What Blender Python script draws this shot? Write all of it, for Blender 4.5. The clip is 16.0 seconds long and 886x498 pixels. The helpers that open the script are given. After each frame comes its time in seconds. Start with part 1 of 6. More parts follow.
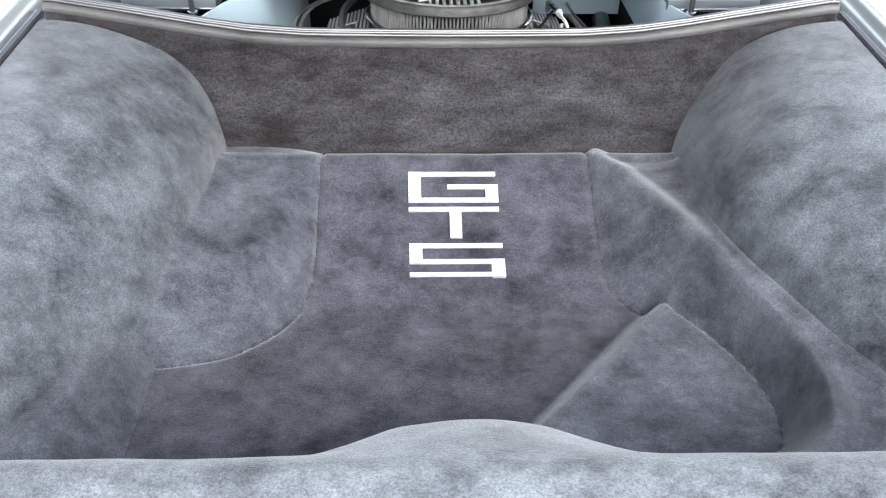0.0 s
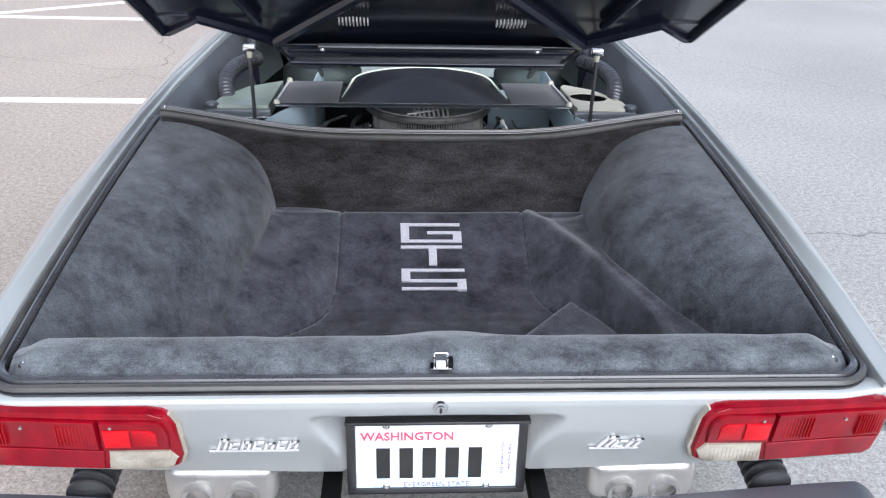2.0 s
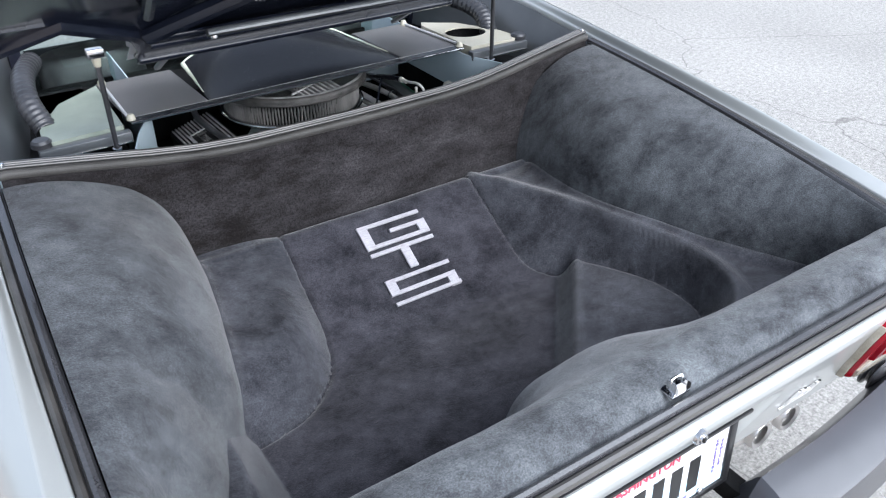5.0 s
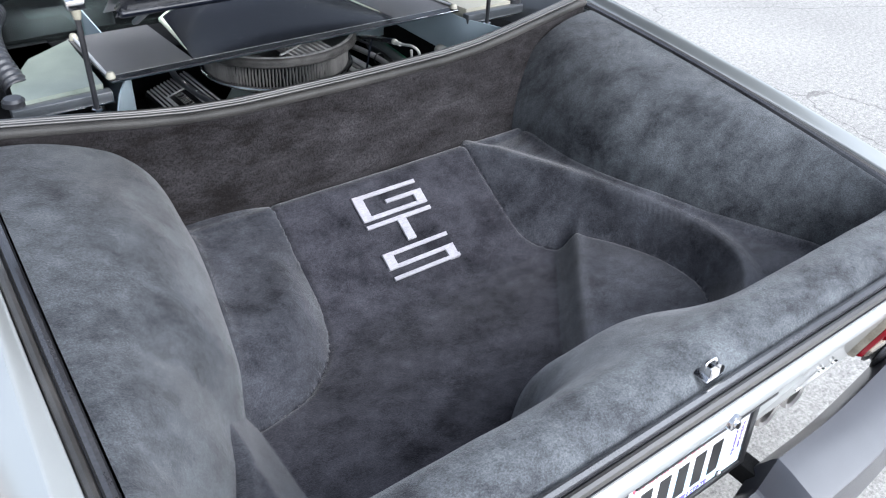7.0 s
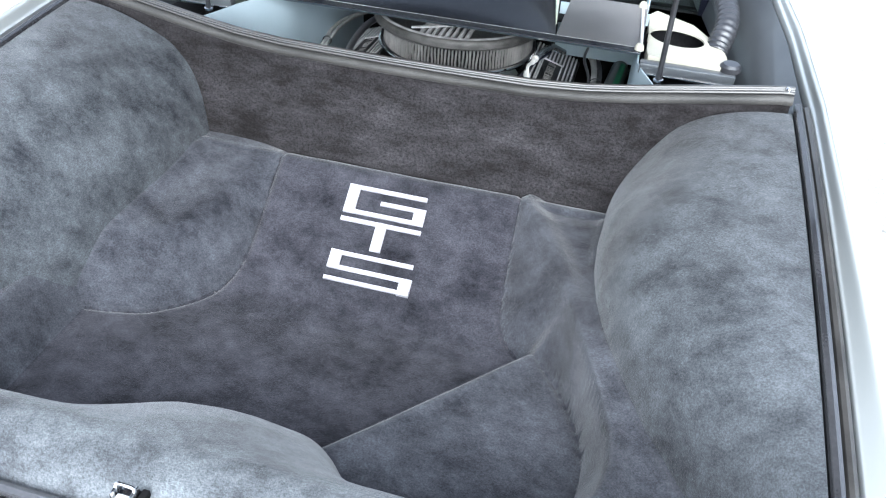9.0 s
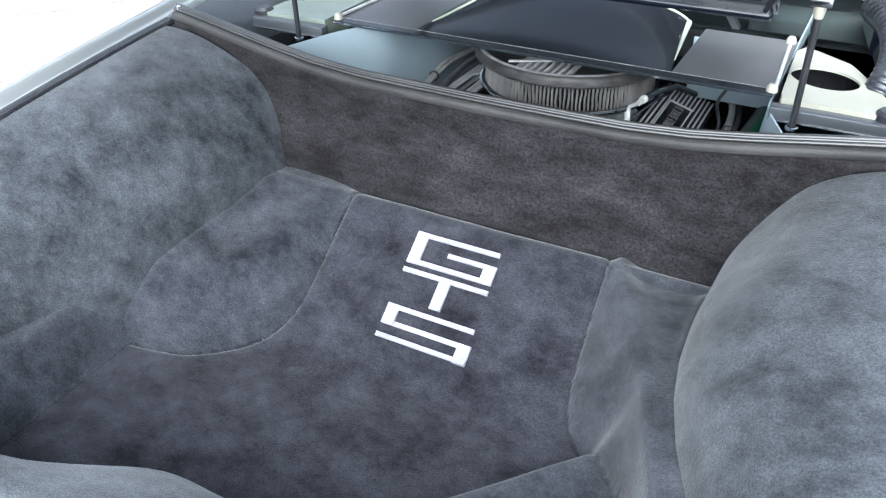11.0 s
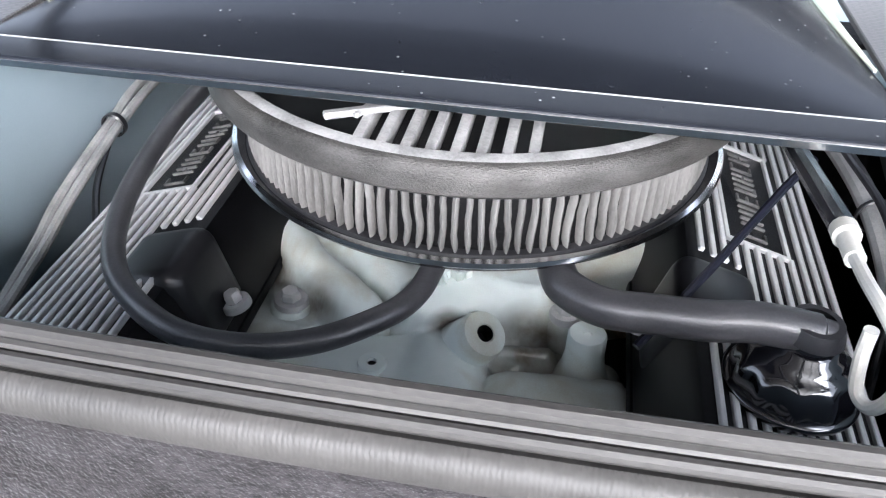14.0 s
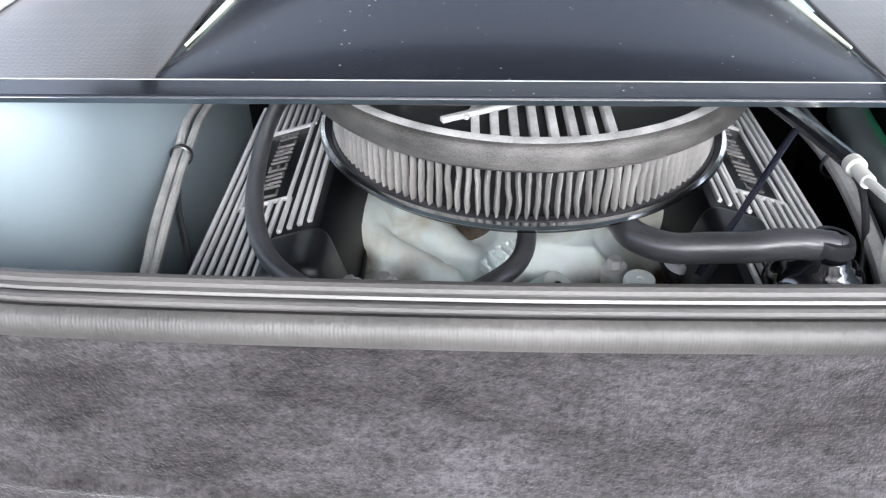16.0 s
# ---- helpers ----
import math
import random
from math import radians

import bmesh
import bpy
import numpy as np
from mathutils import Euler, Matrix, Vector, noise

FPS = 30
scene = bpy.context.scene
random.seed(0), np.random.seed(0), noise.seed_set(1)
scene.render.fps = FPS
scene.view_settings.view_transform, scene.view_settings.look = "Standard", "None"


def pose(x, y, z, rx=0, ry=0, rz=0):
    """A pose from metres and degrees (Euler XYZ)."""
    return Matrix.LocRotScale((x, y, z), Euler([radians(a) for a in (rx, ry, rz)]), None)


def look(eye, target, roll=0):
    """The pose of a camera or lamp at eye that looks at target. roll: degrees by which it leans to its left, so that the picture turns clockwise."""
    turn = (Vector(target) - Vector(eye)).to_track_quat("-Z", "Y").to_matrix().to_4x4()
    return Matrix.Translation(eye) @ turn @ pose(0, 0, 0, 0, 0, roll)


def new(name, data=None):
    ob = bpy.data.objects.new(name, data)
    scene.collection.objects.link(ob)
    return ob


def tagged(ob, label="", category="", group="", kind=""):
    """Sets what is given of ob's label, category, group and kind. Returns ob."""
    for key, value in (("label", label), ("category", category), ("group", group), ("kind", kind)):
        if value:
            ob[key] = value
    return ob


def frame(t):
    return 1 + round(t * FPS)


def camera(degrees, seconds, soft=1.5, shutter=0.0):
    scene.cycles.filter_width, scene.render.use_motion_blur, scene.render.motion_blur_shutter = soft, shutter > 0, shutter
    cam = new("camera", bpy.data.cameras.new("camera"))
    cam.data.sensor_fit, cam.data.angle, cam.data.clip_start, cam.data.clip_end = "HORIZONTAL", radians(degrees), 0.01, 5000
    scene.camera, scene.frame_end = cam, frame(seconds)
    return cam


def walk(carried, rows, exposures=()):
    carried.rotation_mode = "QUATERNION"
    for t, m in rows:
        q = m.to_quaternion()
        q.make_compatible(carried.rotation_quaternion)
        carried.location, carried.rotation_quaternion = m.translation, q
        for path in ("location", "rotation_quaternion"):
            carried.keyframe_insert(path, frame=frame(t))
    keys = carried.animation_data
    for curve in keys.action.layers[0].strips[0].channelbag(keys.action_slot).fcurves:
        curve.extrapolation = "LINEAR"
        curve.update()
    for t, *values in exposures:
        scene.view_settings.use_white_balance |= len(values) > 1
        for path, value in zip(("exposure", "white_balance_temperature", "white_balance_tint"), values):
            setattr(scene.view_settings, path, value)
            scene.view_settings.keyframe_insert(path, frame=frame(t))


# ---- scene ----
cam = camera(57.6, 16.0, 1.2)
PATH = [
    (0, (-0.038, -0.379, 1.447), (0.006, 1.218, 0.245), 0.7),
    (0.5, (-0.011, -0.498, 1.520), (-0.024, 1.140, 0.373), -0.4),
    (1, (-0.082, -0.696, 1.577), (0.009, 1.006, 0.531), 0.9),
    (1.5, (-0.098, -0.926, 1.595), (0.037, 0.821, 0.631), 1.5),
    (2, (-0.066, -1.110, 1.610), (0.036, 0.667, 0.698), 1.5),
    (2.5, (-0.044, -1.231, 1.627), (0.013, 0.552, 0.724), 1.1),
    (3, (-0.065, -1.224, 1.619), (-0.000, 0.559, 0.716), 0.7),
    (3.2, (-0.082, -1.197, 1.615), (0.003, 0.582, 0.705), 0.4),
    (5.5, (-0.958, -0.361, 1.602), (0.140, 0.885, 0.488), 0.2),
    (6, (-1.016, -0.328, 1.586), (0.134, 0.858, 0.459), 0.2),
    (6.5, (-1.010, -0.309, 1.593), (0.155, 0.853, 0.456), 1.2),
    (7, (-0.844, -0.366, 1.579), (0.177, 0.911, 0.427), 3.3),
    (7.5, (-0.562, -0.419, 1.596), (0.117, 1.033, 0.400), 5.6),
    (8, (-0.218, -0.380, 1.526), (0.120, 1.209, 0.360), 4.8),
    (8.5, (0.129, -0.359, 1.541), (0.096, 1.234, 0.332), 4.2),
    (8.7, (0.282, -0.369, 1.562), (0.101, 1.200, 0.336), 4.1),
    (10.8, (0.728, -0.209, 1.474), (-0.125, 1.226, 0.373), -2.3),
    (11, (0.578, -0.121, 1.457), (-0.234, 1.309, 0.318), -1.8),
    (11.5, (0.308, 0.256, 1.225), (-0.366, 1.783, 0.124), 0.1),
    (12, (0.222, 0.646, 1.154), (-0.317, 2.142, -0.058), -1.2),
    (12.5, (0.151, 0.820, 1.060), (-0.163, 2.389, -0.141), -0.1),
    (13, (0.100, 0.881, 1.082), (-0.146, 2.439, -0.148), -1.0),
    (13.5, (0.093, 0.890, 1.077), (-0.166, 2.432, -0.170), 0.7),
    (14, (0.097, 0.870, 1.091), (-0.184, 2.400, -0.165), 0.8),
    (14.5, (0.118, 0.846, 1.093), (-0.155, 2.378, -0.164), 0.4),
    (15, (0.117, 0.824, 1.103), (-0.061, 2.372, -0.150), -1.0),
    (15.5, (0.052, 0.784, 1.120), (-0.047, 2.343, -0.129), -1.6),
    (16, (-0.027, 0.739, 1.145), (-0.096, 2.315, -0.085), -0.8),
]
EXPOSURES = [(0, 2.2, 6100, 9), (0.5, 2.05, 6100, 9), (1.2, 1.6, 5950, 9), (1.6, 1.08, 5950, 9), (2.1, 0.72, 5800, 11), (2.5, 0.56, 5800, 11), (3.2, 0.55, 5800, 11), (5.3, 1.15, 5900, 10), (7, 1.2, 5900, 10), (8.5, 1.95, 5850, 7), (11, 1.6, 5700, 5), (12, 2.8, 6200, 10), (13, 2.95, 6100, 13), (14.5, 2.78, 6050, 12), (16, 2.8, 6100, 11)]
walk(cam, [(t, look(eye, target, roll)) for t, eye, target, roll in PATH], EXPOSURES)

# world and light: bright overcast sky, soft high sun behind the camera
world = bpy.data.worlds.new("sky")
scene.world = world
world.use_nodes = True
wn = world.node_tree.nodes
sky = wn.new("ShaderNodeTexSky")
sky.sky_type = "NISHITA"
sky.sun_disc = False
sky.sun_elevation, sky.sun_rotation = radians(40), radians(165)
sky.air_density, sky.dust_density, sky.ozone_density = 1.0, 4.0, 1.0
wn["Background"].inputs["Strength"].default_value = 0.145
veil = wn.new("ShaderNodeHueSaturation")  # thin cloud: a paler sky
veil.inputs["Saturation"].default_value = 0.45
world.node_tree.links.new(sky.outputs["Color"], veil.inputs["Color"])
world.node_tree.links.new(veil.outputs["Color"], wn["Background"].inputs["Color"])
sun = new("sun", bpy.data.lights.new("sun", "SUN"))
sun.data.energy, sun.data.angle, sun.data.color = 2.4, radians(84), (0.96, 0.98, 1.0)
sun.matrix_world = look((0.9, -2.6, 3.05), (0, 0.4, 0.5))


# ---- materials ----
def socket(bsdf, **values):
    for key, value in values.items():
        bsdf.inputs[key.replace("_", " ")].default_value = value


def surface(name, dark, light, scale=6.0, rough=0.5, metal=0.0, bump=0.0, grain=300.0, stretch=(1, 1, 1), fine=0.25, low=0.35, high=0.65, wander=0.0, **more):
    """A procedural surface: two colours mixed by a broad and a fine noise, with fine relief."""
    m = bpy.data.materials.new(name)
    m.use_nodes = True
    nt = m.node_tree
    n, k = nt.nodes, nt.links
    bsdf = n["Principled BSDF"]
    socket(bsdf, Roughness=rough, Metallic=metal, **more)
    where = n.new("ShaderNodeTexCoord")
    shape = n.new("ShaderNodeMapping")
    shape.inputs["Scale"].default_value = stretch
    k.new(where.outputs["Object"], shape.inputs["Vector"])
    broad, small = n.new("ShaderNodeTexNoise"), n.new("ShaderNodeTexNoise")
    for tex, s, d in ((broad, scale, 5.0), (small, grain, 2.0)):
        tex.inputs["Scale"].default_value, tex.inputs["Detail"].default_value = s, d
        k.new(shape.outputs["Vector"], tex.inputs["Vector"])
    broad.inputs["Distortion"].default_value = wander
    mix = n.new("ShaderNodeMix")
    mix.data_type = "FLOAT"
    mix.inputs[0].default_value = fine
    k.new(broad.outputs["Fac"], mix.inputs[2])
    k.new(small.outputs["Fac"], mix.inputs[3])
    ramp = n.new("ShaderNodeValToRGB")
    ramp.color_ramp.elements[0].position, ramp.color_ramp.elements[1].position = low, high
    ramp.color_ramp.elements[0].color, ramp.color_ramp.elements[1].color = (*dark, 1), (*light, 1)
    k.new(mix.outputs[0], ramp.inputs["Fac"])
    k.new(ramp.outputs["Color"], bsdf.inputs["Base Color"])
    if bump:
        relief = n.new("ShaderNodeBump")
        relief.inputs["Strength"].default_value, relief.inputs["Distance"].default_value = bump, 1.0 / grain
        k.new(small.outputs["Fac"], relief.inputs["Height"])
        k.new(relief.outputs["Normal"], bsdf.inputs["Normal"])
    return m


def plush(name, dark, light, low, high, pitch=360, depth=0.33, relief=0.65, brush=(1.0, 1.35, 1.15), turned=(0.5, 0.3, 0.7)):
    """Dense pile brushed one way and the other: broad patches, short strokes, fibre grain."""
    m = surface(name, dark, light, 4.5, 0.95, grain=520, bump=relief, fine=0.15, low=low, high=high, wander=0.25,
                Sheen_Weight=0.3, Sheen_Roughness=0.4, Specular_IOR_Level=0.1)
    n, k = m.node_tree.nodes, m.node_tree.links
    where = next(x for x in n if x.bl_idname == "ShaderNodeTexCoord")
    ramp = next(x for x in n if x.bl_idname == "ShaderNodeValToRGB")
    grain = next(x for x in n if x.bl_idname == "ShaderNodeMix")
    turn = n.new("ShaderNodeMapping")
    turn.inputs["Rotation"].default_value, turn.inputs["Scale"].default_value = turned, brush
    k.new(where.outputs["Object"], turn.inputs["Vector"])
    strokes = n.new("ShaderNodeTexNoise")
    strokes.inputs["Scale"].default_value, strokes.inputs["Detail"].default_value, strokes.inputs["Roughness"].default_value = 12, 10, 0.74
    strokes.inputs["Distortion"].default_value = 0.1
    k.new(turn.outputs["Vector"], strokes.inputs["Vector"])
    both = n.new("ShaderNodeMix")
    both.data_type = "FLOAT"
    both.inputs[0].default_value = 0.68
    k.new(grain.outputs[0], both.inputs[2])
    k.new(strokes.outputs["Fac"], both.inputs[3])
    k.new(both.outputs[0], ramp.inputs["Fac"])
    fibre = n.new("ShaderNodeTexNoise")
    fibre.inputs["Scale"].default_value, fibre.inputs["Detail"].default_value, fibre.inputs["Roughness"].default_value = pitch, 3, 0.75
    lay = n.new("ShaderNodeMapping")
    lay.inputs["Scale"].default_value = (0.85, 1.0, 1.1)
    k.new(where.outputs["Object"], lay.inputs["Vector"])
    k.new(lay.outputs["Vector"], fibre.inputs["Vector"])
    speck = n.new("ShaderNodeMapRange")
    speck.inputs["From Min"].default_value, speck.inputs["From Max"].default_value = 0.35, 0.65
    speck.inputs["To Min"].default_value, speck.inputs["To Max"].default_value = 1 - depth, 1 + depth
    k.new(fibre.outputs["Fac"], speck.inputs["Value"])
    pile = n.new("ShaderNodeMix")
    pile.data_type, pile.blend_type = "RGBA", "MULTIPLY"
    pile.inputs[0].default_value = 1.0
    k.new(ramp.outputs["Color"], pile.inputs[6])
    k.new(speck.outputs[0], pile.inputs[7])
    # opened pile and an edge highlight, coloured paler where the cloth bends over an edge
    bend = n.new("ShaderNodeNewGeometry")
    fold = n.new("ShaderNodeMapRange")
    fold.inputs["From Min"].default_value, fold.inputs["From Max"].default_value = 0.508, 0.56
    fold.inputs["To Max"].default_value = 0.12
    k.new(bend.outputs["Pointiness"], fold.inputs["Value"])
    pale_bend = n.new("ShaderNodeMix")
    pale_bend.data_type = "RGBA"
    pale_bend.inputs[7].default_value = (0.17, 0.178, 0.185, 1)
    k.new(fold.outputs[0], pale_bend.inputs[0])
    k.new(pile.outputs[2], pale_bend.inputs[6])
    k.new(pale_bend.outputs[2], n["Principled BSDF"].inputs["Base Color"])
    return m


# one carpet in five tones: nap lay and each panel's light in the colour
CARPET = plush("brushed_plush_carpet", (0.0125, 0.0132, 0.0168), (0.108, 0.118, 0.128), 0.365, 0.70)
SHELF_LIT = plush("lit_shelf_carpet", (0.021, 0.0216, 0.026), (0.152, 0.165, 0.176), 0.37, 0.66)
CARPET_SHADED = plush("shaded_carpet", (0.0090, 0.0088, 0.0115), (0.064, 0.0632, 0.0755), 0.385, 0.672)
WALL_SHADED = plush("wall_carpet", (0.0078, 0.0064, 0.0064), (0.0375, 0.0350, 0.0372), 0.408, 0.645, 240, 0.5, 0.6, (0.55, 1.0, 1.5), (0.0, 0.04, 0.0))
CARPET_HALF_SHADED = plush("half_shaded_carpet", (0.0105, 0.0105, 0.0138), (0.086, 0.090, 0.104), 0.36, 0.69)
THREAD = surface("white_embroidery", (0.28, 0.27, 0.295), (0.45, 0.44, 0.475), 90, 0.7, grain=900, bump=0.6, stretch=(1, 8, 8), Sheen_Weight=0.2)
SILVER = surface("silver_paint", (0.3999, 0.4185, 0.4157), (0.4557, 0.4724, 0.465), 3, 0.32, 0.45, grain=2600, bump=0.02, Coat_Weight=0.8, Coat_Roughness=0.06)
BAY_PAINT = surface("pale_blue_grey_paint", (0.3344, 0.4136, 0.4532), (0.4048, 0.484, 0.5236), 5, 0.6, 0.0, grain=1200, bump=0.05, Coat_Weight=0.12, Coat_Roughness=0.3, Specular_IOR_Level=0.3)
DARK_PAINT = surface("dark_grey_paint", (0.045, 0.049, 0.054), (0.09, 0.096, 0.102), 5, 0.35, 0.2, grain=1200, bump=0.05, Coat_Weight=0.4)
GLOSS_BLACK = surface("gloss_black_paint", (0.006, 0.007, 0.012), (0.012, 0.013, 0.020), 5, 0.22, grain=1500, bump=0.03, Coat_Weight=0.15, Coat_Roughness=0.08, Specular_IOR_Level=0.3)
BAY_BLACK = surface("grimy_black", (0.004, 0.004, 0.0045), (0.012, 0.012, 0.0125), 14, 0.75, grain=200, bump=0.3, Specular_IOR_Level=0.08)
RUBBER = surface("black_rubber", (0.014, 0.014, 0.016), (0.035, 0.035, 0.038), 18, 0.32, grain=700, bump=0.1, Coat_Weight=0.4, Coat_Roughness=0.25)
SEAL_GLOSS = surface("glossy_black_rubber", (0.018, 0.018, 0.020), (0.05, 0.05, 0.054), 14, 0.2, grain=500, bump=0.08, stretch=(0.4, 0.4, 1), Coat_Weight=1.0, Coat_Roughness=0.07)
SEAL = surface("grey_rubber_seal", (0.0272, 0.02576, 0.02465), (0.0612, 0.0578, 0.0544), 14, 0.40, 0.1, grain=800, bump=0.05, stretch=(0.3, 1, 1), Coat_Weight=0.75, Coat_Roughness=0.18)
WELT = surface("grey_woven_welt", (0.0255, 0.02448, 0.02295), (0.0561, 0.05338, 0.05015), 9, 0.5, 0.0, grain=300, bump=0.16, fine=0.15, stretch=(1.0, 0.5, 0.5), Specular_IOR_Level=0.3)


def ribbed(m, scale=150.0, strength=0.10):
    """Fine cross ribs, as on a woven edging."""
    n, k = m.node_tree.nodes, m.node_tree.links
    where = next(x for x in n if x.bl_idname == "ShaderNodeTexCoord")
    first = next(x for x in n if x.bl_idname == "ShaderNodeBump")
    wave = n.new("ShaderNodeTexWave")
    wave.inputs["Scale"].default_value, wave.inputs["Distortion"].default_value, wave.inputs["Detail"].default_value = scale, 2.5, 2
    k.new(where.outputs["Object"], wave.inputs["Vector"])
    rib = n.new("ShaderNodeBump")
    rib.inputs["Strength"].default_value, rib.inputs["Distance"].default_value = strength, 0.0012
    k.new(wave.outputs["Fac"], rib.inputs["Height"])
    k.new(first.outputs["Normal"], rib.inputs["Normal"])
    k.new(rib.outputs["Normal"], n["Principled BSDF"].inputs["Normal"])


ribbed(WELT)
CHROME = surface("chrome", (0.62, 0.62, 0.63), (0.74, 0.74, 0.74), 12, 0.14, 1.0, grain=800, bump=0.02)
ALU = surface("brushed_aluminium", (0.528, 0.5236, 0.5192), (0.7216, 0.7128, 0.704), 22, 0.45, 0.2, grain=600, bump=0.12, stretch=(1, 1, 3))
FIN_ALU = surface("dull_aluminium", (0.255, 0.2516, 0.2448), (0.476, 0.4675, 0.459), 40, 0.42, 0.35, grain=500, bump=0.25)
BADGE_ALU = surface("weathered_aluminium", (0.10, 0.098, 0.094), (0.24, 0.236, 0.228), 60, 0.5, 0.3, grain=500, bump=0.25)
CAP_BLACK = surface("polished_black_enamel", (0.004, 0.004, 0.006), (0.010, 0.010, 0.013), 8, 0.12, grain=1500, bump=0.02, Coat_Weight=1.0, Coat_Roughness=0.05)
LID_BLACK = surface("gloss_black_underside", (0.007, 0.009, 0.017), (0.013, 0.016, 0.027), 5, 0.22, grain=900, bump=0.04, Coat_Weight=0.25, Coat_Roughness=0.10, Specular_IOR_Level=0.4)
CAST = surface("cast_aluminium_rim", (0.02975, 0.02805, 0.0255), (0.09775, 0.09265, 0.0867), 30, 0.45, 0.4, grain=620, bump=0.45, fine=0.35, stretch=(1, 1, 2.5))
MANIFOLD = surface("pale_green_cast_alloy", (0.60, 0.56, 0.44), (0.83, 0.90, 0.87), 13, 0.30, 0.0, grain=900, bump=0.15, wander=0.6, Coat_Weight=0.5, Coat_Roughness=0.2, low=0.33, high=0.53, fine=0.1)
GREASE = surface("brown_grime_steel", (0.06, 0.045, 0.035), (0.25, 0.2, 0.15), 40, 0.6, 0.4, grain=500, bump=0.3)
COVER_BLACK = surface("crinkle_black", (0.0028, 0.0028, 0.0035), (0.007, 0.007, 0.008), 25, 0.34, grain=1300, bump=0.25, Specular_IOR_Level=0.2)
PAD_BLACK = surface("satin_black", (0.007, 0.007, 0.0084), (0.0154, 0.0154, 0.0175), 20, 0.36, grain=900, bump=0.12, Specular_IOR_Level=0.5)
FILTER = surface("grey_filter_paper", (0.1125, 0.1087, 0.1028), (0.225, 0.2167, 0.2055), 35, 0.8, grain=700, bump=0.25, stretch=(1, 1, 0.3))
WHITE_PLASTIC = surface("white_plastic", (0.464, 0.448, 0.4), (0.576, 0.568, 0.536), 25, 0.35, grain=600, bump=0.05)
HOSE = surface("black_hose_rubber", (0.026, 0.026, 0.029), (0.066, 0.065, 0.070), 20, 0.40, grain=600, bump=0.1, Coat_Weight=0.4, Coat_Roughness=0.3)
CABLE = surface("grey_cable_sleeve", (0.27, 0.2682, 0.2565), (0.486, 0.477, 0.459), 30, 0.4, grain=600, bump=0.1)
BUMPER = surface("satin_black_bumper", (0.022, 0.023, 0.028), (0.040, 0.0415, 0.049), 5, 0.34, grain=1400, bump=0.12, Coat_Weight=0.6, Coat_Roughness=0.18)
GREY_GREEN = surface("grey_green_fibreglass", (0.17, 0.20, 0.165), (0.27, 0.30, 0.25), 9, 0.38, grain=500, bump=0.1, Coat_Weight=0.3)
CREAM = surface("cream_fibreglass", (0.336, 0.316, 0.244), (0.44, 0.42, 0.348), 8, 0.45, grain=500, bump=0.1)
SCOOP = surface("smoked_acrylic", (0.00768, 0.00864, 0.01216), (0.0128, 0.0144, 0.0192), 5, 0.22, grain=900, bump=0.01, Coat_Weight=0.06, Coat_Roughness=0.06, Specular_IOR_Level=0.14)


def dusty(m, scale=95.0):
    """Scattered pale specks of dust on a dark gloss surface."""
    n, k = m.node_tree.nodes, m.node_tree.links
    where = next(x for x in n if x.bl_idname == "ShaderNodeTexCoord")
    ramp = next(x for x in n if x.bl_idname == "ShaderNodeValToRGB")
    cell = n.new("ShaderNodeTexVoronoi")
    cell.inputs["Scale"].default_value = scale
    k.new(where.outputs["Object"], cell.inputs["Vector"])
    dot = n.new("ShaderNodeMapRange")
    dot.inputs["From Min"].default_value, dot.inputs["From Max"].default_value = 0.10, 0.05
    k.new(cell.outputs["Distance"], dot.inputs["Value"])
    some = n.new("ShaderNodeTexNoise")
    some.inputs["Scale"].default_value = 11
    k.new(where.outputs["Object"], some.inputs["Vector"])
    few = n.new("ShaderNodeMapRange")
    few.inputs["From Min"].default_value, few.inputs["From Max"].default_value = 0.45, 0.70
    k.new(some.outputs["Fac"], few.inputs["Value"])
    both = n.new("ShaderNodeMath")
    both.operation = "MULTIPLY"
    k.new(dot.outputs[0], both.inputs[0])
    k.new(few.outputs[0], both.inputs[1])
    mix = n.new("ShaderNodeMix")
    mix.data_type = "RGBA"
    mix.inputs[7].default_value = (0.45, 0.45, 0.44, 1)
    k.new(both.outputs[0], mix.inputs[0])
    k.new(ramp.outputs["Color"], mix.inputs[6])
    k.new(mix.outputs[2], n["Principled BSDF"].inputs["Base Color"])


dusty(SCOOP)
# pale colour carries the light glowing in the acrylic's cut edges
SCOOP_EDGE = surface("glow_toned_acrylic_edge", (0.62, 0.74, 0.60), (0.82, 0.79, 0.60), 14, 0.25, grain=500)
PLATE = surface("plate_white", (0.594, 0.612, 0.63), (0.666, 0.675, 0.693), 6, 0.35, grain=500, Coat_Weight=0.3)
PLATE_BLUE = surface("plate_pale_blue", (0.38, 0.60, 0.74), (0.66, 0.80, 0.87), 22, 0.35, grain=300, Coat_Weight=0.3)
INK = surface("plate_black_ink", (0.012, 0.012, 0.012), (0.02, 0.02, 0.02), 20, 0.4)
RED_INK = surface("plate_red_ink", (0.55, 0.05, 0.10), (0.62, 0.08, 0.13), 20, 0.4)
BLUE_INK = surface("plate_blue_ink", (0.12, 0.08, 0.35), (0.18, 0.12, 0.42), 20, 0.4)
FRAME_BLACK = surface("plate_frame_black", (0.01, 0.01, 0.011), (0.02, 0.02, 0.021), 20, 0.3, Coat_Weight=0.4)
RED_LENS = surface("dark_red_lens", (0.15, 0.001, 0.006), (0.24, 0.002, 0.010), 10, 0.13, grain=500, bump=0.15, stretch=(3, 1, 1), Specular_IOR_Level=0.35)
